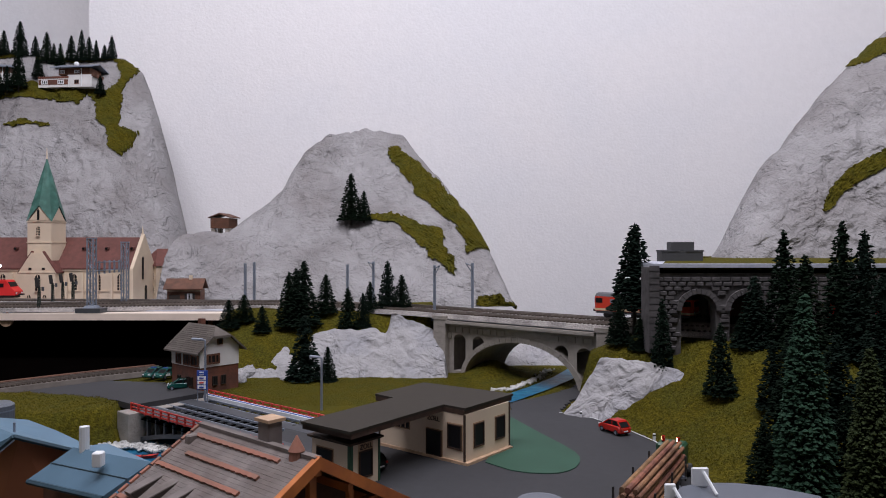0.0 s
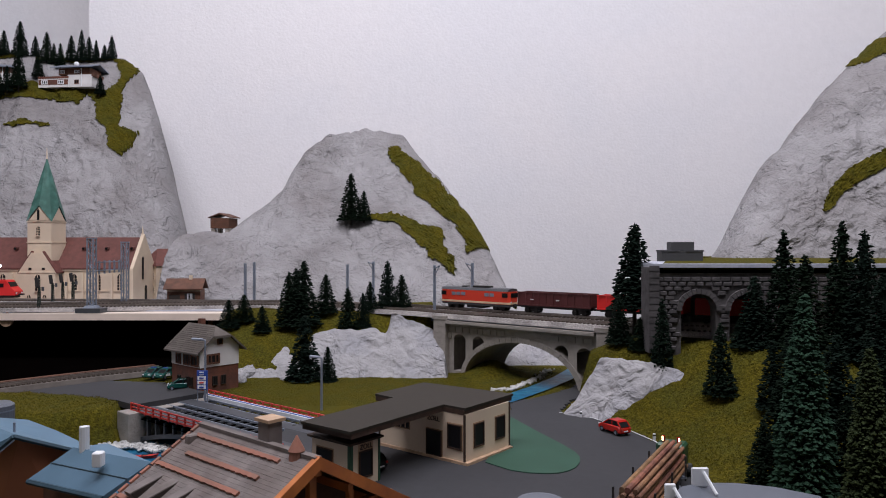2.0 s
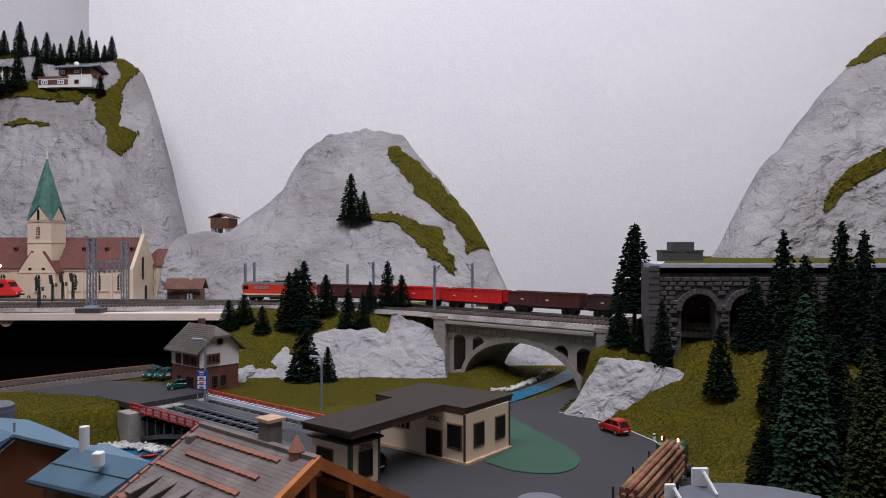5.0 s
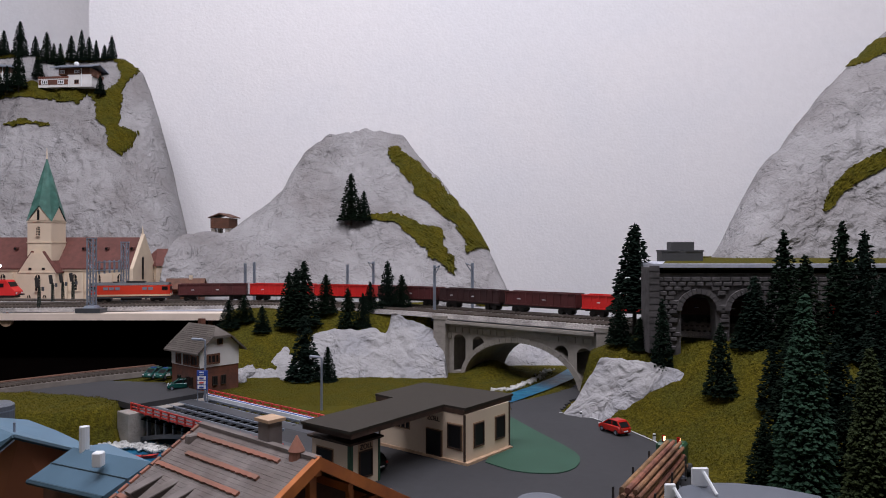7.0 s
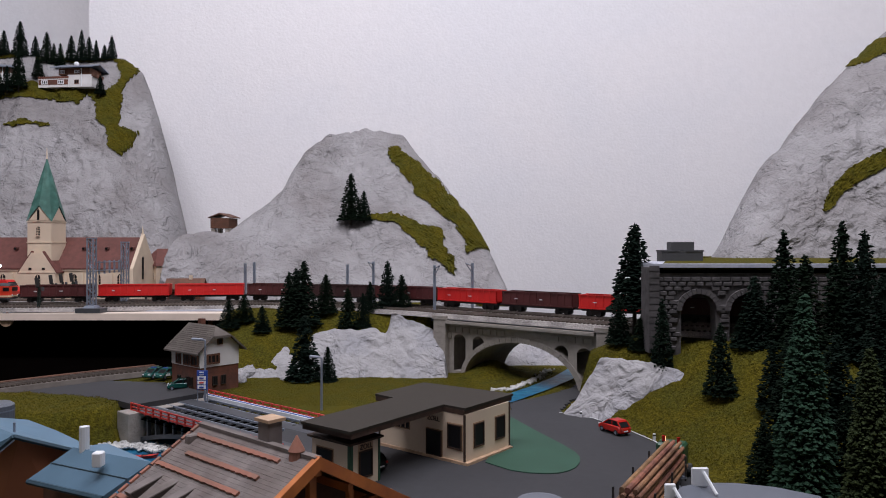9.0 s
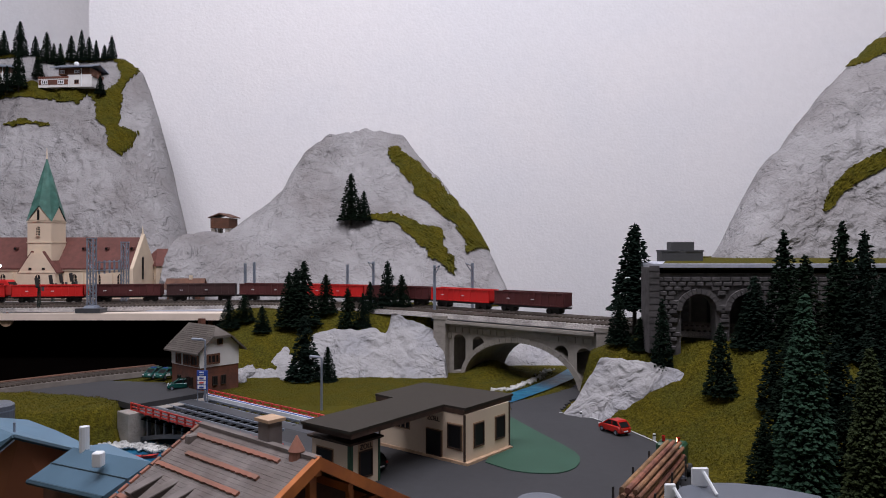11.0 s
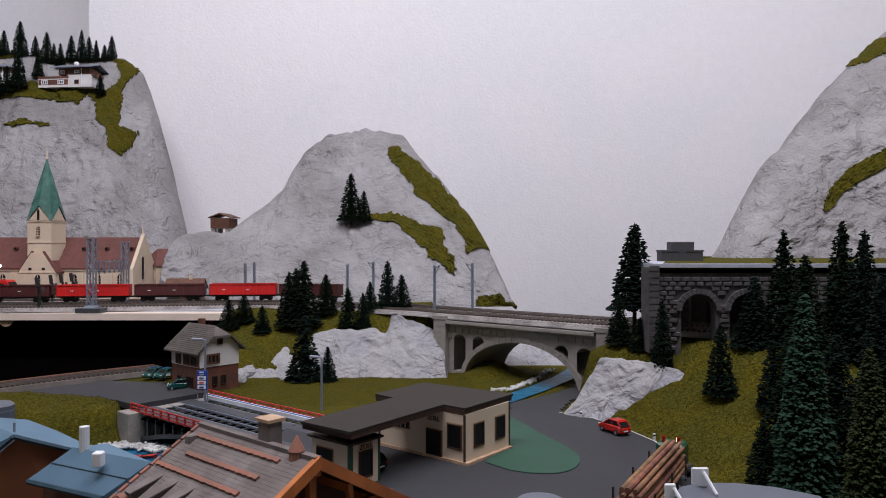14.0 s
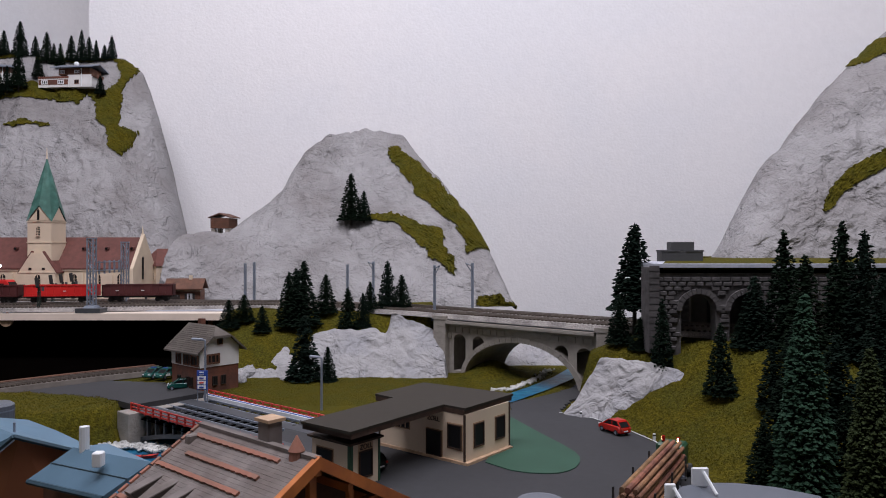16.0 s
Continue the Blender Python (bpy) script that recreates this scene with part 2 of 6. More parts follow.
# ---- room shell ----
def room():
    wall = box_part("wall_back", "plaster", None, 4.153, 0.1, 3.0, 1.3275, 1.55, -1.2)
    tagged(wall, "white roughly plastered room wall behind the layout", "wall", kind="structure")
    wall = box_part("wall_recess", "plaster", None, 1.65, 0.1, 3.0, -1.425, 1.90, -1.2)
    tagged(wall, "white plastered room wall set slightly back", "wall", kind="structure")
    side = box_part("wall_return", "plaster", None, 0.1, 0.247, 3.0, -0.699, 1.7255, -1.2)
    tagged(side, "white plastered side of the wall recess", "wall", kind="structure")
    tagged(box_part("wall_left", "plaster", None, 0.1, 4.3, 3.0, -2.3, 0.1, -1.2), "plain white room wall", "wall", kind="structure")
    tagged(box_part("wall_right", "plaster", None, 0.1, 3.6, 3.0, 3.4, -0.2, -1.2), "plain white room wall", "wall", kind="structure")
    tagged(box_part("wall_front", "plaster", None, 5.8, 0.1, 3.0, 0.55, -2.05, -1.2), "plain white room wall", "wall", kind="structure")
    tagged(box_part("ceiling", "ceiling", None, 5.8, 4.4, 0.1, 0.55, 0.1, 1.8), "plain white ceiling", "ceiling", kind="structure")
    tagged(box_part("floor", "floor", None, 5.8, 4.4, 0.1, 0.55, 0.1, -1.3), "plain brown room floor", "floor", kind="structure")


room()


# ---- plaster mountains that lean on the wall ----
SURFACES = {}


def depth_on(name, x, z):
    """The y of a relief's surface at x and height z."""
    col = min(SURFACES[name], key=lambda c: abs(c[0].x - x))
    return min(col, key=lambda p: abs(p.z - z)).y


def mountain(name, label, profile, base, y_back, y_front, power, seed, rough, patches, step=0.0032, shelf=None):
    """A relief whose ridge line follows profile (x, z) at y_back and whose foot stands at y_front; turf patches lie on it."""
    x0, x1 = profile[0][0], profile[-1][0]
    nx, nv = int((x1 - x0) / step), int(0.5 / step)
    rows = []
    for i in range(nx + 1):
        x = x0 + (x1 - x0) * i / nx
        top = lerp_table([p[:2] for p in profile], x) + 0.004 * fractal(x, seed, 0, 25) + 0.0022 * fractal(x, seed, 3, 75)
        rear = lerp_table([(p[0], p[2]) for p in profile], x) if len(profile[0]) > 2 else y_back
        lead = lerp_table([(p[0], p[3]) for p in profile], x) if len(profile[0]) > 3 else y_front + min(0.0, rear - 0.03 - y_front)
        col = []
        for j in range(nv + 1):
            v = j / nv
            z = base + (top - base) * v
            full = max(p[1] for p in profile) - base
            h = max(0.0, (z - base) / full)
            y = lead + (rear - lead) * (h ** power)
            edge = (1 - v) ** 0.5
            y = y + (rear - y) * (1 - edge) ** 2.2
            n = fractal(x, z * 0.5, seed, 7) * rough * 1.5 + abs(fractal(x * 1.2, z * 0.7, seed + 5, 30)) * rough * 0.55 + fractal(x, z, seed, 85, 3) * rough * 0.20
            c = (noise.voronoi(Vector((x * 30 + 0.8 * fractal(x, z, seed, 25), z * 22 + 0.8 * fractal(z, x, seed, 25), seed)))[0][0] - 0.4) * rough * 0.5
            if shelf:
                y += shelf(x, z)
            y -= (n + c) * min(1, edge * 3)
            col.append(Vector((x, y, z)))
        rows.append(col)
    SURFACES[name] = rows
    rockm = bmesh.new()
    vs = [[rockm.verts.new(p) for p in col] for col in rows]
    turf = [bmesh.new() for _ in patches]
    for i in range(nx):
        for j in range(nv):
            rockm.faces.new((vs[i][j], vs[i + 1][j], vs[i + 1][j + 1], vs[i][j + 1]))
    back = [(rockm.verts.new((p.x, p.y + 0.07, max(base, p.z - 0.09))), rockm.verts.new((p.x, p.y + 0.07, base))) for p in (c[-1] for c in rows)]
    for i in range(nx):
        rockm.faces.new((vs[i][-1], vs[i + 1][-1], back[i + 1][0], back[i][0]))
        rockm.faces.new((back[i][0], back[i + 1][0], back[i + 1][1], back[i][1]))
    for f in rockm.faces:
        f.smooth = True
    tagged(part(name, rockm, "rock"), label, "model mountain", kind="structure")
    for k, poly in enumerate(patches):
        bm = turf[k]
        made = {}
        rnd = random.Random(seed + k)

        def vert(i, j):
            if (i, j) not in made:
                p = rows[i][j]
                made[i, j] = bm.verts.new((p.x + rnd.uniform(-1, 1) * 0.0008, p.y - 0.0022 - rnd.random() * 0.0018, p.z + rnd.random() * 0.002))
            return made[i, j]
        for i in range(nx):
            for j in range(nv):
                p = rows[i][j]
                w = 0.004 * fractal(p.x, p.z, 3, 60)
                if inside(p.x + w, p.z + w, poly):
                    bm.faces.new((vert(i, j), vert(i + 1, j), vert(i + 1, j + 1), vert(i, j + 1)))
        if not bm.faces:
            bm.free()
            continue
        ext = bmesh.ops.extrude_face_region(bm, geom=bm.faces[:])
        for q in ext["geom"]:
            if isinstance(q, bmesh.types.BMVert):
                q.co.y += 0.008
        tagged(part("grass_patch", bm, "grass"), "olive-green flocked grass strip glued on the grey rock", "grass", kind="stuff")


mountain("mountain_middle", "grey painted plaster mountain with grass strips", [(-0.3923, 0.06, 1.03), (-0.3932, 0.1422, 1.05), (-0.3873, 0.1571, 1.08), (-0.3364, 0.1617, 1.16), (-0.3247, 0.1865, 1.22), (-0.2928, 0.2157, 1.25), (-0.2753, 0.2453, 1.27), (-0.2652, 0.2788, 1.28), (-0.2438, 0.3115, 1.28), (-0.206, 0.338, 1.28), (-0.1775, 0.3441, 1.28), (-0.1387, 0.3492, 1.28), (-0.0959, 0.3441, 1.28), (-0.0714, 0.336, 1.28), (-0.0496, 0.306, 1.27), (-0.004, 0.2526, 1.24), (0.0451, 0.1857, 1.18), (0.0702, 0.1339, 1.13), (0.0895, 0.0832, 1.06), (0.0998, 0.0493, 1.01)],
         0.055, 1.28, 0.97, 1.0, 11, 0.012,
         [[(-0.0994, 0.3108), (-0.0803, 0.3137), (-0.0421, 0.2822), (0.0153, 0.22), (0.0631, 0.1626), (0.0746, 0.134), (0.0535, 0.1378), (0.0325, 0.1273), (0.0268, 0.1579), (-0.0134, 0.1961), (-0.0469, 0.2248), (-0.0535, 0.2439), (-0.0899, 0.2822)],
          [(-0.1613, 0.1795), (-0.1087, 0.1865), (-0.0824, 0.19), (-0.0386, 0.1733), (-0.0035, 0.1646), (0.0035, 0.1339), (0.0184, 0.1076), (0.014, 0.0971), (-0.0123, 0.1163), (-0.0386, 0.1426), (-0.0736, 0.1733), (-0.1175, 0.1777)],
          [(0.0481, 0.0667), (0.0757, 0.0707), (0.0955, 0.0549), (0.0955, 0.0391), (0.0481, 0.0391)]])
mountain("mountain_left", "tall grey painted plaster mountain with grass terraces", [(-1.6555, 0.558, 1.4), (-1.2092, 0.5692, 1.4), (-0.9638, 0.5357, 1.4), (-0.8746, 0.5223, 1.4), (-0.8076, 0.5134, 1.4), (-0.7407, 0.5089, 1.4), (-0.6738, 0.5089, 1.4), (-0.6269, 0.5089, 1.4), (-0.5885, 0.4775, 1.39), (-0.5680, 0.4365, 1.38), (-0.5455, 0.3833, 1.36), (-0.5280, 0.3369, 1.34), (-0.501, 0.2697, 1.31), (-0.4726, 0.2048, 1.27), (-0.4499, 0.1438, 1.23), (-0.425, 0.0211, 1.18)],
         0.055, 1.40, 1.12, 1.3, 23, 0.012,
         [[(-0.9439, 0.4458), (-0.8157, 0.4437), (-0.7624, 0.4437), (-0.6769, 0.4373), (-0.6342, 0.4245), (-0.6175, 0.446), (-0.6179, 0.4747), (-0.6435, 0.5018), (-0.6047, 0.5054), (-0.5949, 0.4695), (-0.6047, 0.4375), (-0.5911, 0.3812), (-0.5804, 0.3512), (-0.5491, 0.3428), (-0.5531, 0.3122), (-0.5674, 0.2985), (-0.5849, 0.3088), (-0.5998, 0.3412), (-0.6305, 0.3741), (-0.6479, 0.4075), (-0.6634, 0.4255), (-0.6721, 0.4012), (-0.7194, 0.4054), (-0.7825, 0.4096), (-0.9298, 0.397)],
          [(-0.781, 0.3495), (-0.7551, 0.365), (-0.7116, 0.3557), (-0.7116, 0.3505), (-0.7396, 0.3557), (-0.7655, 0.3485)], [(-0.8328, 0.3578), (-0.8018, 0.3588), (-0.8018, 0.3495), (-0.8328, 0.3495)], [(-1.082, 0.5168), (-0.8291, 0.5124), (-0.8401, 0.5036), (-1.082, 0.497)], [(-0.7961, 0.5058), (-0.6642, 0.5014), (-0.6367, 0.5036), (-0.6642, 0.4948), (-0.7521, 0.4926), (-0.7851, 0.4992)]])
mountain("mountain_right", "steep grey painted plaster mountain with grass patches", [(0.3695, 0.1168, 0.97), (0.3913, 0.1496, 0.99), (0.4193, 0.1901, 1.01), (0.4607, 0.2457, 1.04), (0.5252, 0.3086, 1.07), (0.5784, 0.3684, 1.09), (0.6276, 0.4161, 1.1), (0.6872, 0.4713, 1.1), (0.7678, 0.5195, 1.1), (0.8905, 0.5721, 1.1), (1.2411, 0.5897, 1.1)],
         0.10, 1.10, 0.90, 1.2, 37, 0.013,
         [[(0.599, 0.4032), (0.6158, 0.4225), (0.666, 0.4601), (0.6827, 0.435), (0.6325, 0.4116)], [(0.4955, 0.1789), (0.5106, 0.2061), (0.5534, 0.242), (0.613, 0.2735), (0.6216, 0.2626), (0.5813, 0.2337), (0.5372, 0.2099), (0.5128, 0.188)]])


# ---- layout ground ----
EMB = [(-0.40, 0.75), (-0.28, 0.735), (-0.2, 0.735), (-0.13, 0.745), (-0.08, 0.765), (-0.03, 0.770), (0.06, 0.770)]
SLOPE = [(0.0, 0.20), (0.30, 0.172), (0.43, 0.156), (0.485, 0.153), (0.53, 0.136), (0.57, 0.112), (0.60, 0.116), (0.62, 0.122), (0.66, 0.142), (0.74, 0.21), (0.80, 0.26), (1.0, 0.4)]
RISE = [(0.45, 0.10), (0.55, 0.075), (0.59, 0.05), (0.62, 0.025), (0.70, 0.02)]
BANK_WIDTH = [(-0.3, 0.105), (-0.13, 0.085), (-0.08, 0.055), (-0.03, 0.035), (0.0, 0.03)]
STREAM = [(0.03, 0.598), (0.058, 0.634), (0.093, 0.684), (0.124, 0.735), (0.15, 0.79), (0.17, 0.86)]
PIT = [(-0.6408, 0.5419), (-0.343, 0.5491), (-0.3022, 0.5545), (-0.2680, 0.5690), (-0.2720, 0.6000), (-0.2641, 0.607), (-0.2326, 0.665), (-0.1003, 0.562), (-0.1311, 0.4649), (-0.1101, 0.3597), (-0.4254, 0.3597)]
BANK = [(-0.7448, 0.6299), (-0.3995, 0.6395), (-0.3333, 0.6299), (-0.2824, 0.607), (-0.2567, 0.5836), (-0.2537, 0.5697), (-0.3022, 0.5545), (-0.343, 0.5491), (-0.6408, 0.5419)]
# outline of the near-black sheet that imitates shade below the deck
SHADE_SHEET = [(-0.7441, 0.5545), (-0.4188, 0.6703), (-0.3855, 0.7073), (-0.3496, 0.7386), (-0.3099, 0.7873), (-0.2917, 0.8064), (-0.2731, 0.8926), (-0.3212, 1.0498), (-1.4086, 1.0498)]
GREEN_YARD = [(0.0533, 0.553), (0.0628, 0.524), (0.0724, 0.4966), (0.0800, 0.476), (0.0854, 0.458), (0.0862, 0.447), (0.0841, 0.436), (0.0800, 0.426), (0.0745, 0.4193), (0.0680, 0.4152), (0.0604, 0.4140), (0.0500, 0.4155), (0.0405, 0.420), (0.0261, 0.436)]
ROAD = [[(-0.8648, 0.6445), (-0.4026, 0.6445), (-0.3867, 0.6703), (-0.3418, 0.7103), (-0.2749, 0.6984), (-0.2425, 0.6703), (-0.2023, 0.6445), (-0.098, 0.5491), (-0.0411, 0.5491), (0.0519, 0.562), (0.0585, 0.607), (0.089, 0.6347), (0.1218, 0.6703), (0.1474, 0.7226), (0.1474, 0.6703), (0.1109, 0.6159), (0.0929, 0.5716), (0.1168, 0.5509), (0.1342, 0.5168), (0.145, 0.4838), (0.1505, 0.4381), (0.1476, 0.3891), (0.0757, 0.1741), (-0.2335, 0.1741)]]


def segment_distance(x, y, pts):
    best = 9.0
    for (x1, y1), (x2, y2) in zip(pts, pts[1:]):
        dx, dy = x2 - x1, y2 - y1
        t = max(0, min(1, ((x - x1) * dx + (y - y1) * dy) / (dx * dx + dy * dy)))
        best = min(best, math.hypot(x - x1 - t * dx, y - y1 - t * dy))
    return best


def ground_height(x, y):
    """Flat yard and road, wooded slope to the gallery, track embankment, stream and river pit."""
    z = 0.0
    if -0.30 < x < 0.01:
        t = max(0, min(1, (y - lerp_table(EMB, x)) / lerp_table(BANK_WIDTH, x)))
        fade = min(1, (x + 0.30) / 0.05, (0.01 - x) / 0.025)
        z = max(z, 0.0605 * t ** 0.75 * fade)
    edge = lerp_table(SLOPE, y)
    if x > edge:
        d = x - edge
        gentle = 0.0585 * min(1, d / 0.095) ** 0.85 * max(0, min(1, (y - 0.30) / 0.22))
        behind = y - (0.590 - 0.53 * (x - 0.104))
        d = max(0.0, min(d + 0.004, behind))
        steep = 0.040 * min(1, d / 0.012) + 0.0185 * min(1, d / 0.05)
        k = max(0, min(1, behind / 0.010)) if x < 0.2 else 0
        z = max(z, max(gentle, steep * k))
    if z > 0.003:
        z += 0.0016 * fractal(x, y, 0, 40)
    d = segment_distance(x, y, STREAM)
    if d < 0.026:
        z = min(z, z * max(0, (d - 0.011) / 0.015) - 0.006 * max(0, 1 - d / 0.016))
    z += 0.015 * math.exp(-((x - 0.052) ** 2 + (y - 0.752) ** 2) / 0.0006)
    if inside(x, y, PIT):
        z = 0.004 - 0.031 * min(1, segment_distance(x, y, PIT) / 0.007)
    elif inside(x, y, BANK):
        z = 0.0045 + 0.002 * fractal(x, y, 2, 40)
    return z


def road_here(x, y):
    w = 0.002 * fractal(x, y, 1, 60)
    return any(inside(x + w, y + w, p) for p in ROAD) and not inside(x, y, PIT) and not (x < -0.2 and y < 0.555) and not inside(x, y, BANK)


def layout_ground():
    bm = bmesh.new()
    x0, x1, y0, y1, s = -1.3, 1.5, -0.02, 1.14, 0.005
    nx, ny = int((x1 - x0) / s), int((y1 - y0) / s)
    hs = [[ground_height(x0 + i * s, y0 + j * s) for j in range(ny + 1)] for i in range(nx + 1)]
    vs = [[bm.verts.new((x0 + i * s, y0 + j * s, hs[i][j])) for j in range(ny + 1)] for i in range(nx + 1)]
    for i in range(nx):
        for j in range(ny):
            f = bm.faces.new((vs[i][j], vs[i + 1][j], vs[i + 1][j + 1], vs[i][j + 1]))
            f.smooth = True
    tagged(part("ground", bm, "grass"), "olive-green flocked model landscape", "ground", kind="structure")
    # grey road sheet, 1.5 mm over the ground
    bm = bmesh.new()
    made = {}
    s = 0.0033
    for i in range(int(1.3 / s)):
        for j in range(int(0.95 / s)):
            x, y = -0.95 + i * s, 0.0 + j * s
            if road_here(x + s / 2, y + s / 2) and ground_height(x + s / 2, y + s / 2) < 0.006 and not (x < -0.2 and abs(ground_height(x, y)) > 0.002):
                q = []
                for a, b in ((0, 0), (1, 0), (1, 1), (0, 1)):
                    k = (i + a, j + b)
                    if k not in made:
                        made[k] = bm.verts.new((x + a * s, y + b * s, max(0.0015, ground_height(x + a * s, y + b * s) + 0.0015)))
                    q.append(made[k])
                bm.faces.new(q)
    ext = bmesh.ops.extrude_face_region(bm, geom=bm.faces[:])
    for q in ext["geom"]:
        if isinstance(q, bmesh.types.BMVert):
            q.co.z -= 0.002
    tagged(part("road", bm, "asphalt"), "smooth grey painted road and yard", "road", kind="structure")
    # thin near-black sheet on the ground in place of the deck's shade
    prism_part("dark_opening", "black", None, SHADE_SHEET, 0.0005, 0.0022, "z")
    tagged(bpy.data.objects["dark_opening"], "near-black sheet that stands in for the shade under the station deck", "opening", kind="structure")
    bm = bmesh.new()
    prism(bm, GREEN_YARD, 0.0010, 0.0021, "z")
    tagged(part("green_painted_area", bm, "green_paint"), "green painted patch on the grey yard", "road marking", kind="structure")


layout_ground()
tagged(box_part("baseboard", "black", None, 3.7, 1.51, 1.13, 0.15, 0.74, -1.2), "plain dark cabinet that carries the layout", "baseboard", kind="structure")


def water_sheet(name, pts, z, half, label):
    bm = bmesh.new()
    prev = None
    for i, p in enumerate(pts):
        a, b = Vector(pts[max(0, i - 1)]), Vector(pts[min(len(pts) - 1, i + 1)])
        n = Vector((-(b - a).y, (b - a).x)).normalized() * half
        cur = [bm.verts.new((p[0] + n.x, p[1] + n.y, z)), bm.verts.new((p[0] - n.x, p[1] - n.y, z))]
        if prev:
            bm.faces.new((prev[0], prev[1], cur[1], cur[0]))
        prev = cur
    tagged(part(name, bm, "water"), label, "water", kind="structure")


water_sheet("water", STREAM, -0.0008, 0.0105, "bright blue painted stream")
water_sheet("water_pool", [(-0.40, 0.36), (-0.30, 0.44), (-0.235, 0.50), (-0.15, 0.56)], -0.0245, 0.075, "deep blue painted river under the road bridge")


def pebbles(region, z, count, seed, size):
    rnd = random.Random(seed)
    bm = bmesh.new()
    n = 0
    while n < count:
        (ax, ay), (bx, by) = region[rnd.randrange(len(region) - 1):][:2]
        t = rnd.random()
        x, y = ax + (bx - ax) * t + rnd.gauss(0, size * 1.6), ay + (by - ay) * t + rnd.gauss(0, size * 1.6)
        r = size * rnd.uniform(0.5, 1.1)
        bmesh.ops.create_icosphere(bm, subdivisions=1, radius=r, matrix=Matrix.Translation((x, y, z + r * 0.3 + rnd.random() * size * 0.5)) @ pose(0, 0, 0, rnd.random() * 360, rnd.random() * 360, 0) @ Matrix.Diagonal((1, 0.75, 0.6, 1)))
        n += 1
    tagged(part("pebbles", bm, "pebble", smooth=False), "white and grey pebbles along the water", "pebbles", kind="stuff")


pebbles([(0.0466, 0.665), (0.0646, 0.6703), (0.0847, 0.7043), (0.1024, 0.7386), (0.1163, 0.7763)], 0.0, 320, 4, 0.0016)
pebbles([(-0.268, 0.560), (-0.252, 0.560), (-0.238, 0.558), (-0.224, 0.553), (-0.212, 0.550)], -0.0235, 330, 5, 0.0023)

# ---- station deck on the left ----
tagged(box_part("station_deck", "board", None, 1.15, 0.51, 0.008, -0.83, 1.085, 0.0495), "pale wooden deck board that carries the station tracks", "deck board", kind="structure")
# added black panel, closes the shaded space under the deck at the back
tagged(box_part("void_back_panel", "black", None, 1.1, 0.01, 0.06, -0.85, 1.0, -0.01), "black panel added to keep the space under the deck dark", "panel", kind="structure")

# ---- the railway line ----
LINE = [(-2.1, 0.866), (-1.5, 0.866), (-1.0, 0.866), (-0.7, 0.866), (-0.5, 0.878), (-0.347, 0.901), (-0.225, 0.9163), (-0.1285, 0.8860), (-0.0293, 0.8397), (0.0411, 0.7822), (0.1234, 0.7150), (0.165, 0.6815), (0.2205, 0.6400), (0.28, 0.6130), (0.36, 0.603), (0.6, 0.603), (1.0, 0.603), (1.5, 0.603), (1.7, 0.603)]
RAIL_Z = 0.067


def smooth_line(pts, n=24):
    out = []
    p = [Vector(q) for q in pts]
    for i in range(1, len(p) - 2):
        a, b, c, d = p[i - 1:i + 3]
        for k in range(n):
            t = k / n
            t1 = (c - a) * 0.5
            t2 = (d - b) * 0.5
            out.append(b * (2 * t ** 3 - 3 * t ** 2 + 1) + t1 * (t ** 3 - 2 * t ** 2 + t) + c * (3 * t ** 2 - 2 * t ** 3) + t2 * (t ** 3 - t ** 2))
    out.append(p[-2])
    return out


class Line:
    """A track in plan, sampled by its length from the right end (where the train comes from)."""
    def __init__(self, pts, offset=0.0):
        q = smooth_line(pts)[::-1]
        self.p, self.s = [], [0.0]
        for i, v in enumerate(q):
            d = (q[min(i + 1, len(q) - 1)] - q[max(i - 1, 0)]).normalized()
            self.p.append(v + Vector((-d.y, d.x)) * offset)
        for a, b in zip(self.p, self.p[1:]):
            self.s.append(self.s[-1] + (b - a).length)
        self.length = self.s[-1]

    def at(self, s):
        if s <= 0:
            return self.p[0] + (self.p[1] - self.p[0]).normalized() * s
        lo = int(np.searchsorted(self.s, s)) - 1
        if lo >= len(self.p) - 1:
            return self.p[-1] + (self.p[-1] - self.p[-2]).normalized() * (s - self.s[-1])
        t = (s - self.s[lo]) / (self.s[lo + 1] - self.s[lo])
        return self.p[lo].lerp(self.p[lo + 1], t)


def sweep(bm, line, a, b, half, z0, z1, step=0.01, off=0.0):
    """A ribbon with thickness along a track."""
    n = max(2, int((b - a) / step))
    prev = None
    for i in range(n + 1):
        s = a + (b - a) * i / n
        p, d = line.at(s), (line.at(s + 0.004) - line.at(s - 0.004)).normalized()
        nrm = Vector((-d.y, d.x))
        ring = []
        for w, z in ((off - half, z0), (off - half * 0.85, z1), (off + half * 0.85, z1), (off + half, z0)):
            c = p + nrm * w
            ring.append(bm.verts.new((c.x, c.y, z)))
        if prev:
            for k in range(4):
                bm.faces.new((prev[k], prev[(k + 1) % 4], ring[(k + 1) % 4], ring[k]))
        else:
            bm.faces.new(ring)
        prev = ring
    bm.faces.new(prev[::-1])


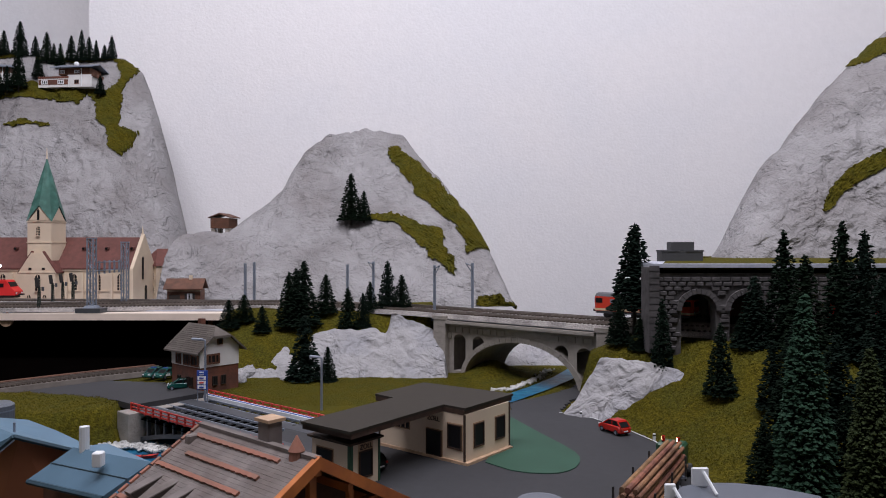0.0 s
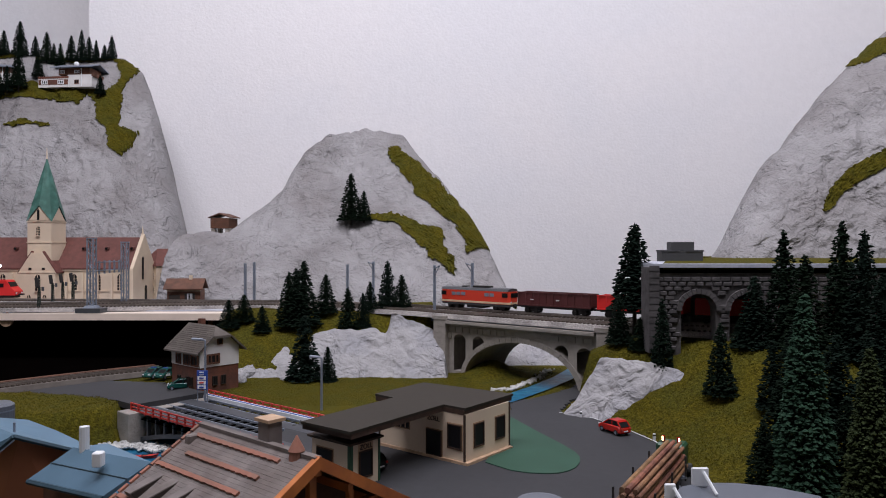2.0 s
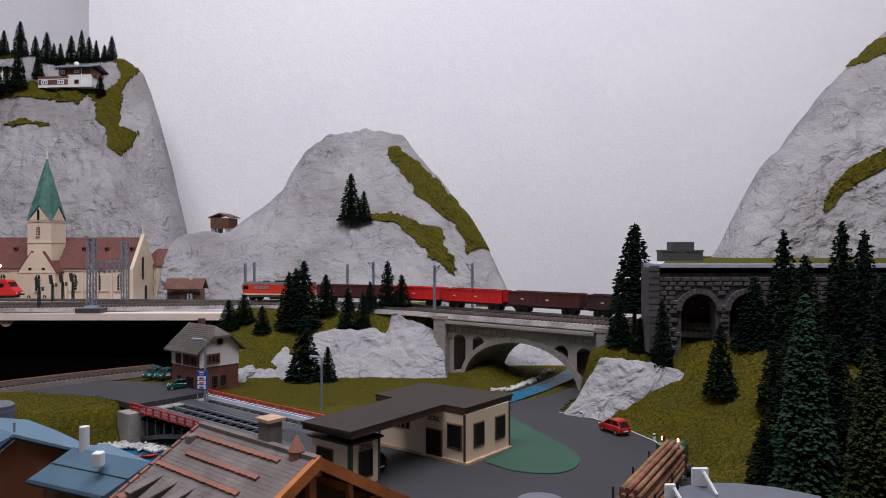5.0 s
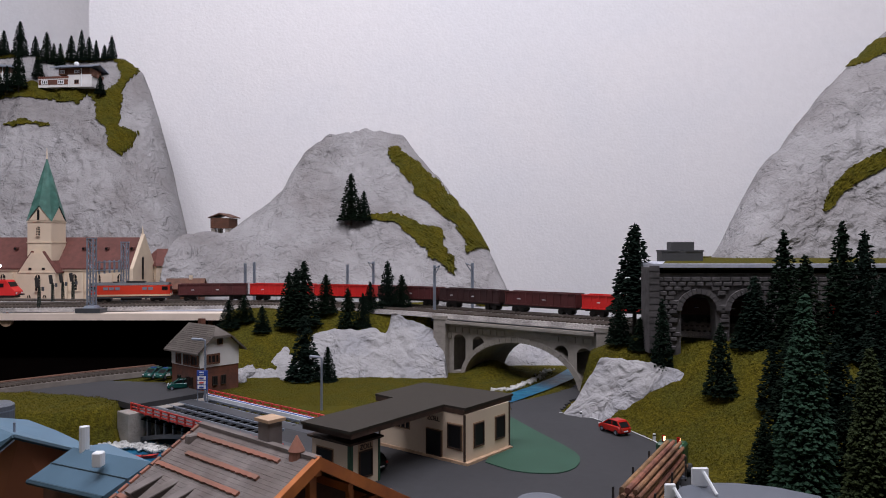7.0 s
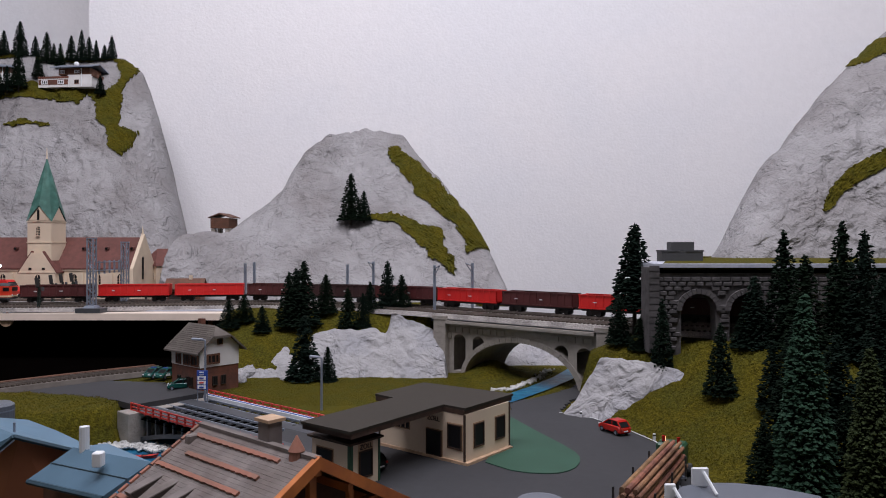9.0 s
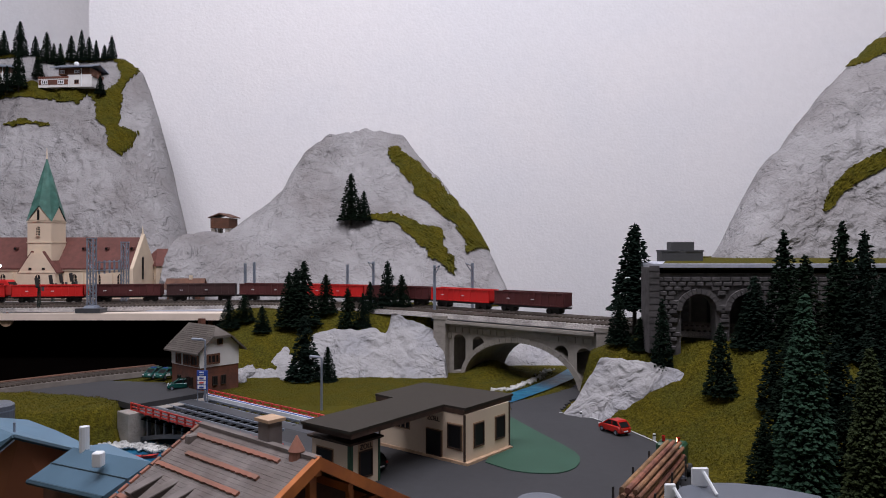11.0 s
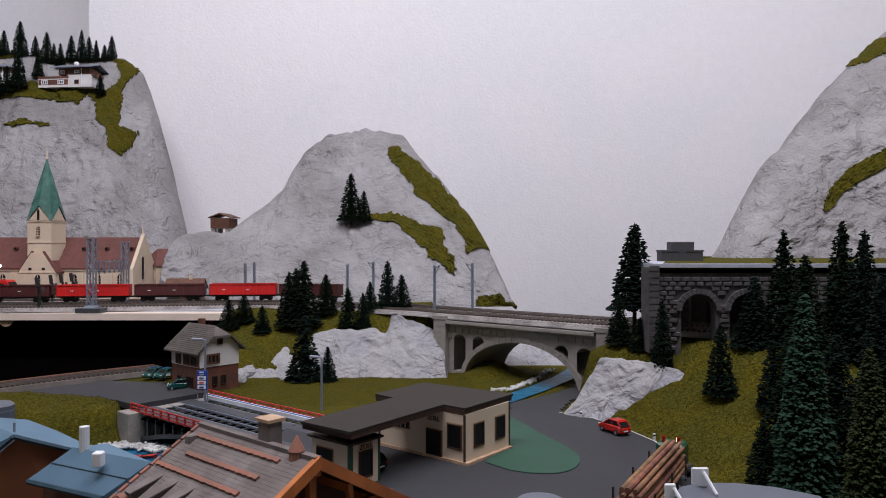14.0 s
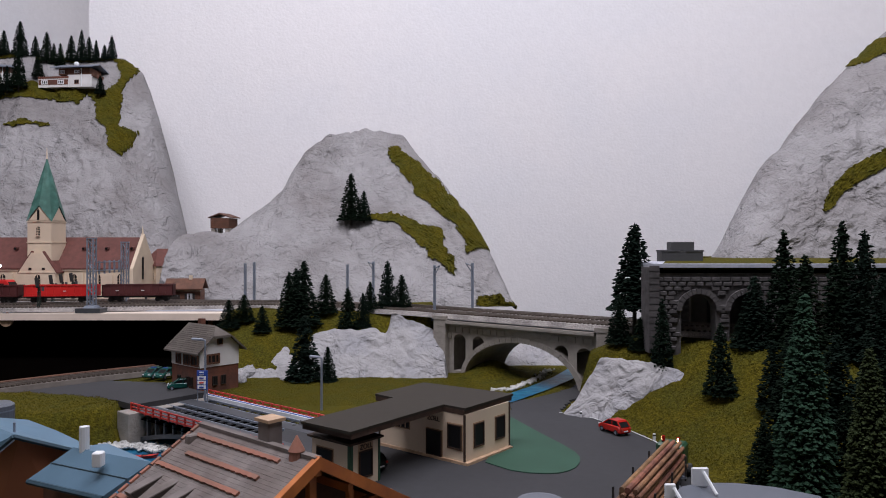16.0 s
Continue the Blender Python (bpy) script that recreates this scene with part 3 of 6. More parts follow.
def track(line, z, a, b, label, bed="ballast"):
    t = thing("railway_track", 0, 0, 0, label=label, category="railway track", kind="structure")
    bm = bmesh.new()
    sweep(bm, line, a, b, 0.014, z - 0.0075, z - 0.0028)
    part("ballast_bed", bm, bed, t)
    for o in (-0.0045, 0.0045):
        bm = bmesh.new()
        sweep(bm, line, a, b, 0.0006, z - 0.0026, z, off=o)
        part("rail", bm, "rail", t)
    bm = bmesh.new()
    s = a
    while s < b:
        p, d = line.at(s), line.at(s + 0.002) - line.at(s - 0.002)
        xbox(bm, 0.0019, 0.0165, 0.0016, p.x, p.y, z - 0.0031, pose(0, 0, 0, 0, 0, math.degrees(math.atan2(d.y, d.x))))
        s += 0.0045
    tagged(part("sleepers", bm, "sleeper", t), kind="stuff")
    return t


MAIN = Line(LINE)
NEAR = Line(LINE, 0.030)
track(MAIN, RAIL_Z, 0.3, MAIN.length, "railway track with brown sleepers on grey ballast")
track(NEAR, RAIL_Z - 0.001, 0.3, NEAR.length, "empty railway track beside the running line")
HOLE_LINE = Line([(-0.2822, 0.78), (-0.2939, 0.7622), (-0.342, 0.7226), (-0.3759, 0.6897), (-0.4089, 0.6546), (-0.4854, 0.562), (-0.5511, 0.4997)][::-1])
track(HOLE_LINE, 0.0085, 0.01, HOLE_LINE.length, "low-level track that runs into the dark space", "brown_roof")
bm = bmesh.new()
sweep(bm, HOLE_LINE, 0.01, HOLE_LINE.length, 0.004, 0.0, 0.0075, off=-0.018)
tagged(part("trim", bm, "wood"), "pale wooden strip along the low-level track", "trim", kind="structure")


# ---- stone arch bridge ----
def arch_bridge():
    """Local x along the bridge from its station end, y away from the viewer, front face at y = 0."""
    a, b = Vector((0.006, 0.760)), Vector((0.141, 0.648))
    length = (b - a).length
    t = thing("arch_bridge", a.x, a.y, 0, math.degrees(math.atan2(b.y - a.y, b.x - a.x)), "grey stone railway bridge with one wide arch and small side arches", "railway bridge")
    depth, deck = 0.072, 0.0535
    cx, rx, rz, spring = length * 0.51, length * 0.385, 0.044, -0.004

    def opening(x):
        """Top of the opening at x, or None."""
        u = (x - cx) / rx
        return spring + rz * math.sqrt(1 - u * u) if abs(u) < 1 else None
    smalls = [(length * 0.085, 0.0085, 0.004, 0.0345), (length * 0.225, 0.0078, 0.004, 0.0345), (length * 0.785, 0.0080, 0.004, 0.0335), (length * 0.925, 0.0085, 0.004, 0.0325)]
    bm = bmesh.new()
    n = 168
    cols = []
    for i in range(n + 1):
        x = length * i / n
        spans = [(-0.02, deck)]
        big = opening(x)
        if big is not None:
            spans = [(big, deck)]
        for sx, r, lo, hi in smalls:
            if abs(x - sx) < r:
                top = hi + math.sqrt(r * r - (x - sx) ** 2)
                out = []
                for p, q in spans:
                    l2 = max(p, min(lo, top))
                    if big is not None:
                        l2 = max(l2, big + 0.0062)
                    if l2 > p:
                        out.append((p, min(l2, q)))
                    if top < q:
                        out.append((max(top, p), q))
                spans = out
        cols.append((x, spans))
    for i in range(n):
        x1, x2 = cols[i][0], cols[i + 1][0]
        s1, s2 = cols[i][1], cols[i + 1][1]
        if len(s1) != len(s2):
            s2 = s1 = (s1 if len(s1) < len(s2) else s2)
        for (p1, q1), (p2, q2) in zip(s1, s2):
            v = [bm.verts.new(c) for c in ((x1, 0, p1), (x2, 0, p2), (x2, 0, q2), (x1, 0, q1), (x1, depth, p1), (x2, depth, p2), (x2, depth, q2), (x1, depth, q1))]
            bm.faces.new(v[0:4])
            bm.faces.new(v[7:3:-1])
            bm.faces.new((v[0], v[4], v[5], v[1]))
            bm.faces.new((v[2], v[6], v[7], v[3]))
    part("spandrel_wall", bm, "concrete", t)
    # arch ring of separate voussoirs
    for k in range(30):
        a1, a2 = math.pi * k / 30, math.pi * (k + 0.93) / 30
        q = []
        for ang, g in ((a1, 0), (a2, 0), (a2, 1), (a1, 1)):
            q.append((cx - (rx + g * 0.0055) * math.cos(ang), spring + (rz + g * 0.0050) * math.sin(ang)))
        prism_part("voussoir", "concrete", t, q, -0.0014, 0.002)
    # stone courses on the face
    rnd = random.Random(3)
    for r in range(7):
        z = 0.004 + r * 0.0068
        x = 0.001 - (r % 2) * 0.004
        while x < length - 0.002:
            w = rnd.uniform(0.007, 0.011)
            lo, hi = max(0, x), min(length, x + w - 0.0006)
            x += w
            free = hi - lo > 0.003
            for xx in (lo, (lo + hi) / 2, hi):
                o = opening(xx)
                if o is not None and z < o + 0.0055:
                    free = False
                if any(abs(xx - sx) < sr + 0.0012 and z + 0.006 > lo2 and z < hi2 + sr + 0.001 for sx, sr, lo2, hi2 in smalls):
                    free = False
            if free:
                box_part("stone", "concrete", t, hi - lo - 0.0004, 0.0018, 0.0058, (lo + hi) / 2, -0.0001 - rnd.random() * 0.0005, z, bevel=0.0003)
    bm = bmesh.new()
    arc = [(cx - (rx - 0.0003) * math.cos(math.pi * k / 40), spring + (rz - 0.0003) * math.sin(math.pi * k / 40)) for k in range(41)]
    outer = [(cx - (rx + 0.003) * math.cos(math.pi * k / 40), spring + (rz + 0.003) * math.sin(math.pi * k / 40)) for k in range(41)]
    prism(bm, arc + outer[::-1], 0.0022, depth - 0.001, "y")
    part("arch_barrel", bm, "concrete", t)
    box_part("cornice", "concrete", t, length, depth + 0.010, 0.0030, length / 2, depth / 2 - 0.002, deck + 0.0004)
    box_part("walkway", "strip", t, length, depth + 0.002, 0.0035, length / 2, depth / 2, deck + 0.0039, label="pale blue-grey walkway beside the track")
    for x in (-0.008, length + 0.010):
        p = box_part("end_pier", "concrete", t, 0.017, depth + 0.010, 0.0800, x, depth / 2, -0.022)
        box_part("pier_cap", "concrete", p, 0.0195, depth + 0.013, 0.004, x, depth / 2, 0.0575)
        for k in range(8):
            box_part("stone", "concrete", p, 0.0165, 0.001, 0.0066, x, -0.0054, 0.002 + k * 0.0069)
    return t


arch_bridge()


# ---- dark stone gallery over the line ----
def gallery():
    y0, z0, ztop = 0.568, 0.052, 0.1135
    xl, pitch, r = 0.1729, 0.0389, 0.014
    t = thing("stone_gallery", xl, y0, z0, 0, "dark grey stone avalanche gallery with arched openings", "gallery")
    n_arch = 9
    length, height = pitch * n_arch + 0.012, ztop - z0
    first, spring = 0.0317, 0.0317
    bm = bmesh.new()
    n = 540
    def gap(x):
        k = round((x - first) / pitch)
        d = x - first - k * pitch
        if 0 <= k < n_arch and abs(d) < r:
            return spring + math.sqrt(r * r - d * d) * 0.95
        return -0.004
    for i in range(n):
        x1, x2 = length * i / n, length * (i + 1) / n
        p1, p2 = gap(x1 + 1e-5), gap(x2 - 1e-5)
        v = [bm.verts.new(c) for c in ((x1, 0, p1), (x2, 0, p2), (x2, 0, height), (x1, 0, height), (x1, 0.012, p1), (x2, 0.012, p2), (x2, 0.012, height), (x1, 0.012, height))]
        bm.faces.new(v[0:4])
        bm.faces.new(v[7:3:-1])
        bm.faces.new((v[0], v[4], v[5], v[1]))
        bm.faces.new((v[2], v[6], v[7], v[3]))
        if p1 - p2 > 0.005 or p2 - p1 > 0.005:
            bm.faces.new((v[1], v[5], v[6], v[2]))
    part("arcade_wall", bm, "darkstone", t)
    rnd = random.Random(8)
    rows, count = 16, 0
    course = height * 0.955 / rows
    for row in range(rows):
        z = row * course
        x = -(row % 2) * 0.004
        while x < 0.175:
            w = rnd.uniform(0.0068, 0.0086)
            lo, hi = max(0, x), x + w - 0.0005
            x += w
            m = (lo + hi) / 2
            if hi - lo > 0.003 and all(gap(q) + (0.0045 if gap(q) > 0 else 0) < z + 0.0006 for q in (lo, m, hi)) and count < 299:
                q = [(lo, z), (hi, z), (hi, z + course * 0.9), (lo, z + course * 0.9)]
                bm = bmesh.new()
                h = 0.0011 + rnd.random() * 0.0008
                v = [bm.verts.new((a, -0.0001, b)) for a, b in q] + [bm.verts.new((m + (a - m) * 0.75, -h, z + course * 0.45 + (b - z - course * 0.45) * 0.7)) for a, b in q]
                for f in ((4, 5, 6, 7), (0, 1, 5, 4), (1, 2, 6, 5), (2, 3, 7, 6), (3, 0, 4, 7)):
                    bm.faces.new([v[i] for i in f])
                part("stone", bm, "darkstone", t)
                count += 1
    for k in range(2):
        for j in range(13):
            a1, a2 = math.pi * j / 13, math.pi * (j + 0.9) / 13
            c = first + k * pitch
            prism_part("voussoir", "darkstone", t, [(c - rr * math.cos(an), spring + rr * math.sin(an) * 0.97) for an, rr in ((a1, r), (a2, r), (a2, r + 0.0042), (a1, r + 0.0042))], -0.0026, 0.001)
    box_part("roof_slab", "strip", t, length + 0.004, 0.118, 0.0030, length / 2 + 0.001, 0.056, 0.1181 - z0, label="pale grey roof slab edge")
    # coloured near-black for the deep shade below the slab edge
    box_part("lintel", "black", t, length, 0.10, 0.005, length / 2, 0.062, height)
    box_part("rear_wall", "darkstone", t, length - 0.080, 0.01, height, length / 2 + 0.040, 0.12, 0)
    box_part("rear_column", "concrete", t, 0.0155, 0.012, height, 0.0727, 0.119, 0)
    box_part("rear_rock", "rock", t, 0.0375, 0.010, height, 0.0460, 0.122, 0)
    p = box_part("corner_tower", "darkstone", t, 0.0085, 0.022, 0.0685, -0.0044, 0.0085, -0.002)
    for k in range(13):
        box_part("stone", "darkstone", p, 0.0078, 0.001, 0.0043, -0.0044, -0.0029, 0.001 + k * 0.0052)
    return t


gallery()
tagged(prism_part("gallery_roof", "grass", None, [(0.1734, 0.5668), (0.2209, 0.70), (0.3809, 1.0), (0.3809, 1.14), (1.4, 1.14), (1.4, 0.58), (0.18, 0.58)][1:], 0.116, 0.1215, "z"), "olive grass cover on the gallery roof", "grass", kind="stuff")


def battlement():
    t = thing("dark_stone_tower", 0.2337, 0.70, 0.118, 0, "small dark grey stepped stone parapet on the gallery roof", "parapet")
    bm = bmesh.new()
    xbox(bm, 0.0402, 0.016, 0.1313 - 0.118, 0, 0, 0)
    part("lower_wall", bm, "charcoal", t)
    box_part("upper_wall", "charcoal", t, 0.0223, 0.014, 0.0084, 0.0006, 0, 0.1313 - 0.1178)
    for x in (-0.0115, 0.0115):
        box_part("cap_stone", "charcoal", t, 0.018, 0.017, 0.0015, x * 1.05, 0, 0.1313 - 0.1188)


battlement()


# ---- rock cliffs beside the bridge ----
mountain("cliff_middle", "white plaster cliff below the railway embankment", [(-0.2199, 0.0101, 0.800, 0.7305), (-0.2125, 0.0175, 0.800, 0.7305), (-0.1964, 0.0305, 0.800, 0.7305), (-0.1872, 0.0255, 0.800, 0.7305), (-0.1742, 0.0348, 0.800, 0.7305), (-0.1631, 0.0311, 0.800, 0.7305), (-0.1470, 0.0342, 0.800, 0.7305), (-0.1427, 0.0410, 0.778, 0.724), (-0.1248, 0.0459, 0.778, 0.724), (-0.1001, 0.0422, 0.778, 0.724), (-0.0754, 0.0465, 0.778, 0.724), (-0.0618, 0.0397, 0.778, 0.724), (-0.0574, 0.0533, 0.778, 0.724), (-0.0568, 0.0620, 0.778, 0.724), (-0.0506, 0.0613, 0.778, 0.724), (-0.0420, 0.0558, 0.778, 0.724), (-0.0235, 0.0521, 0.778, 0.724), (-0.0086, 0.0459, 0.778, 0.724), (0.0006, 0.0311, 0.778, 0.724), (0.0049, 0.0039, 0.778, 0.724), (0.0074, -0.0208, 0.778, 0.724)],
         -0.006, 0.775, 0.735, 0.9, 51, 0.0105, [], step=0.0022)
mountain("cliff_right", "pale grey plaster rock beside the bridge abutment", [(-0.004, 0.0), (0.004, 0.012), (0.012, 0.028), (0.022, 0.046), (0.03, 0.046), (0.05, 0.0445), (0.066, 0.044), (0.078, 0.042), (0.088, 0.036), (0.094, 0.027), (0.099, 0.012), (0.103, 0.0)],
         -0.006, 0.018, -0.006, 0.9, 61, 0.0068, [], step=0.002)
bpy.data.objects["cliff_right"].matrix_world = pose(0.099, 0.568, 0, 0, 0, -27.5)
mountain("cliff_under_bridge", "white plaster rock behind the bridge arch", [(-0.0027, -0.0034), (0.0315, 0.024), (0.0795, 0.0343), (0.1206, 0.0275), (0.1549, 0.0172), (0.1891, -0.0034), (0.2165, -0.0171)],
         -0.006, 0.86, 0.80, 0.8, 71, 0.005, [], step=0.004)
for o in bpy.data.objects:
    if o.name in ("cliff_middle", "cliff_right", "cliff_under_bridge"):
        o.data.materials[0] = M["pale_rock"]


# ---- spruce trees ----
def spruce(kind, needles, layers, fine, seed, trunk_gap=0.05, tuft=0.026):
    """A flocked model spruce of height 1 and crown radius about 0.2: tapered trunk and drooping tiers of small clumps."""
    rnd = random.Random(seed)
    t = thing("spruce_tree", 0, 0, 0, label=kind, category="tree", group="model spruce trees")
    bm = bmesh.new()
    rod(bm, (0, 0, -0.06), (0, 0, 0.97), 0.022, 7, 0.004)
    for k in range(14):
        a, z = rnd.random() * 6.28, rnd.uniform(0.1, 0.8)
        rod(bm, (0, 0, z), (math.cos(a) * 0.15 * (1 - z), math.sin(a) * 0.15 * (1 - z), z - 0.01), 0.005, 4, 0.002)
    part("trunk", bm, "bark", t)
    verts, faces = [], []
    octa = ((0, 2, 4), (2, 1, 4), (1, 3, 4), (3, 0, 4), (2, 0, 5), (1, 2, 5), (3, 1, 5), (0, 3, 5))

    def reach(h):
        tier = (h * layers * 0.26) % 1.0
        return (0.205 * (1 - h) ** 0.72 + 0.014) * (0.90 + 0.13 * (1 - tier)) * (1 + 0.06 * math.sin(h * 17 + seed))

    # dark inner core, so that little shines through
    n = 9
    for k in range(6):
        h = k / 6.0
        b = len(verts)
        for c in range(n):
            a = 6.2832 * c / n
            rr = reach(h) * 0.55
            verts.append((rr * math.cos(a), rr * math.sin(a), trunk_gap + 0.02 + (1 - trunk_gap) * h))
        verts.append((0, 0, trunk_gap + (1 - trunk_gap) * min(0.99, h + 0.28)))
        faces += [(b + c, b + (c + 1) % n, b + n) for c in range(n)]
    # brush-like tufts of flock, more of them where the crown is wide
    count = layers * fine
    while count > 0:
        h = rnd.random() ** 1.25
        R = reach(h)
        if rnd.random() > (R / 0.22) ** 0.75:
            continue
        count -= 1
        a = rnd.random() * 6.2832
        rad = R * (0.50 + 0.52 * rnd.random() ** 0.6) * (1.12 if rnd.random() < 0.06 else 1.0)
        z = trunk_gap + (0.985 - trunk_gap) * h + rnd.uniform(-0.008, 0.008) - 0.06 * rad
        size = tuft * rnd.uniform(0.6, 1.35) * (0.65 + 0.35 * (1 - h))
        out, side, up = size * rnd.uniform(0.75, 1.35), size * rnd.uniform(0.6, 1.0), size * rnd.uniform(0.32, 0.58)
        droop = rnd.uniform(-0.5, 0.25)
        turn = a + rnd.uniform(-0.5, 0.5)
        c, s = math.cos(turn), math.sin(turn)
        x0, y0 = rad * math.cos(a), rad * math.sin(a)
        b = len(verts)
        for u, v, w in ((1, 0, droop * 0.8), (-1, 0, -droop * 0.8), (0, 1, rnd.uniform(-0.3, 0.3)), (0, -1, rnd.uniform(-0.3, 0.3)), (0, 0, 1), (0, 0, -1)):
            verts.append((x0 + c * u * out - s * v * side, y0 + s * u * out + c * v * side, z + (w * up if abs(u) + abs(v) == 0 else w * out * 0.6)))
        faces += [tuple(b + q for q in f) for f in octa]
    me = bpy.data.meshes.new("crown")
    me.from_pydata(verts, [], faces)
    me.materials.append(M[needles])
    crown = new("crown", me)
    crown.parent = t
    return t


DARK = "dark green flocked model spruce"
SPRUCES = [spruce(DARK, "needle", 42, 30, k) for k in range(4)]
NEAR_SPRUCE = spruce("large green flocked model spruce on the slope", "needle_near", 60, 70, 9, tuft=0.0245)
OLIVE_SPRUCE = spruce("olive-green flocked model spruce on the slope", "needle_olive", 60, 66, 12, tuft=0.0235)
LONG_TRUNK = spruce("tall dark model spruce with a bare lower trunk", "needle", 50, 32, 15, 0.24)
used_masters = set()


def plant(master, x, y, z, top, radius, turn):
    h = top - z
    m = pose(x, y, z, 0, 0, turn) @ Matrix.Diagonal((radius / 0.2, radius / 0.2, h, 1))
    if master.name in used_masters:
        k = master.scale
        return copy_thing(master, m @ Matrix.Diagonal((1 / k[0], 1 / k[1], 1 / k[2], 1)))
    used_masters.add(master.name)
    master.matrix_basis = m
    return master


def tree_row(rows):
    """Rows of x, y, top height and crown radius; each stands on the ground."""
    for i, (x, y, top, r, *k) in enumerate(rows):
        plant(k[0] if k else SPRUCES[i % 4], x, y, ground_height(x, y) - 0.001, top, r, i * 77)


tree_row([(-0.2416, 0.80, 0.0763, 0.0115), (-0.2272, 0.81, 0.0814, 0.0115), (-0.2014, 0.79, 0.0707, 0.0095),
          (-0.1734, 0.80, 0.1081, 0.015), (-0.1709, 0.825, 0.1113, 0.014), (-0.1568, 0.80, 0.1209, 0.017),
          (-0.1361, 0.825, 0.1047, 0.0125), (-0.1058, 0.79, 0.0908, 0.0125), (-0.0848, 0.825, 0.0955, 0.009), (-0.0905, 0.80, 0.0839, 0.009),
          (-0.065, 0.832, 0.1204, 0.0125), (-0.048, 0.825, 0.1041, 0.0115), (-0.1396, 0.715, 0.0669, 0.0165), (-0.1157, 0.712, 0.0354, 0.009)])
tree_row([(0.1675, 0.62, 0.1572, 0.0195, LONG_TRUNK), (0.1487, 0.60, 0.0952, 0.0101), (0.1627, 0.585, 0.0775, 0.0084), (0.1722, 0.557, 0.0953, 0.0088),
          (0.1956, 0.50, 0.0816, 0.0105), (0.2349, 0.535, 0.1134, 0.0134), (0.2293, 0.545, 0.0813, 0.0084), (0.2547, 0.53, 0.1482, 0.0147),
          (0.2554, 0.50, 0.1298, 0.0151), (0.2925, 0.52, 0.155, 0.0147), (0.2972, 0.50, 0.1485, 0.0147), (0.2141, 0.46, 0.0747, 0.0101),
          (0.1947, 0.41, 0.0575, 0.0109), (0.1691, 0.375, 0.0437, 0.0092), (0.1836, 0.36, 0.1109, 0.0148, NEAR_SPRUCE), (0.1867, 0.31, 0.0908, 0.0122, OLIVE_SPRUCE),
          (0.2329, 0.42, 0.0831, 0.0134), (0.2738, 0.44, 0.1193, 0.0155), (0.2731, 0.42, 0.1066, 0.0155), (0.2245, 0.45, 0.0903, 0.0134), (0.2054, 0.36, 0.0587, 0.0118)])
for i, (x, zt, zb, r) in enumerate([(-0.8573, 0.5605, 0.5129, 0.011), (-0.8262, 0.5794, 0.5129, 0.0145), (-0.8019, 0.5528, 0.5129, 0.0095), (-0.7686, 0.5552, 0.497, 0.0125),
                                (-0.7532, 0.5322, 0.4948, 0.008), (-0.7369, 0.5304, 0.4856, 0.009), (-0.7244, 0.5506, 0.4996, 0.011), (-0.7033, 0.5605, 0.4996, 0.010),
                                (-0.6878, 0.5461, 0.4996, 0.010), (-0.6723, 0.5384, 0.4996, 0.0075), (-0.6568, 0.5306, 0.5018, 0.0075), (-0.6446, 0.5494, 0.504, 0.010),
                                (-0.7784, 0.512, 0.4309, 0.013), (-0.7607, 0.5025, 0.4592, 0.010), (-0.8181, 0.4647, 0.4181, 0.012), (-0.7938, 0.4679, 0.4223, 0.010), (-0.6342, 0.4544, 0.4224, 0.009)]):
    plant(SPRUCES[i % 4], x, min(1.395, depth_on("mountain_left", x, zb) - (0.012 if zb < 0.47 else 0.004)), zb - 0.004, zt, r, i * 50)
for x, zt, zb, r in ((-0.141, 0.2499, 0.1776, 0.0175), (-0.1214, 0.2231, 0.1794, 0.011)):
    plant(SPRUCES[1], x, depth_on("mountain_middle", x, zb) - 0.012, zb - 0.004, zt, r, 30)


# ---- small building parts ----
def window_part(parent, w, h, x, z, y=0.0, pane="ghost", frame_mat="wood", bars=1):
    """A framed window on the local face y (looking to -y), lower edge at z."""
    f = 0.12 * w
    bm = bmesh.new()
    for sx in (-1, 1):
        xbox(bm, f, 0.0012, h, x + sx * (w - f) / 2, y - 0.0004, z)
    for zz in (z, z + h - f):
        xbox(bm, w, 0.0012, f, x, y - 0.0003, zz)
    for k in range(bars):
        xbox(bm, f * 0.7, 0.0010, h, x - w / 2 + w * (k + 1) / (bars + 1), y - 0.0004, z)
    win = part("window", bm, frame_mat, parent)
    box_part("pane", pane, win, w * 0.9, 0.0008, h * 0.9, x, y, z + h * 0.05)
    return win


def place_on(ob, m):
    """Turns a part made in face space into its thing's space."""
    ob.data.transform(m)
    for c in ob.children:
        c.data.transform(m)
    return ob


def gable_house(t, lx, ly, eave, ridge, over, wall, roof, roof_t=0.0014, rake=None):
    """Walls with gables to -y and +y, ridge along y, and two roof slabs. Origin at the middle of the front gable's base."""
    bm = bmesh.new()
    prism(bm, [(-lx / 2, 0), (lx / 2, 0), (lx / 2, eave), (0, ridge), (-lx / 2, eave)], 0, ly, "y")
    part("wall_shell", bm, wall, t)
    slope = (ridge - eave) / (lx / 2)
    for s in (-1, 1):
        bm = bmesh.new()
        ex, ez = lx / 2 + over, eave - slope * over
        prism(bm, [(0, ridge + 0.0003), (s * ex, ez + 0.0003), (s * ex, ez + roof_t), (0, ridge + roof_t * 1.15)], -over, ly + over, "y")
        part("roof_side", bm, roof, t)


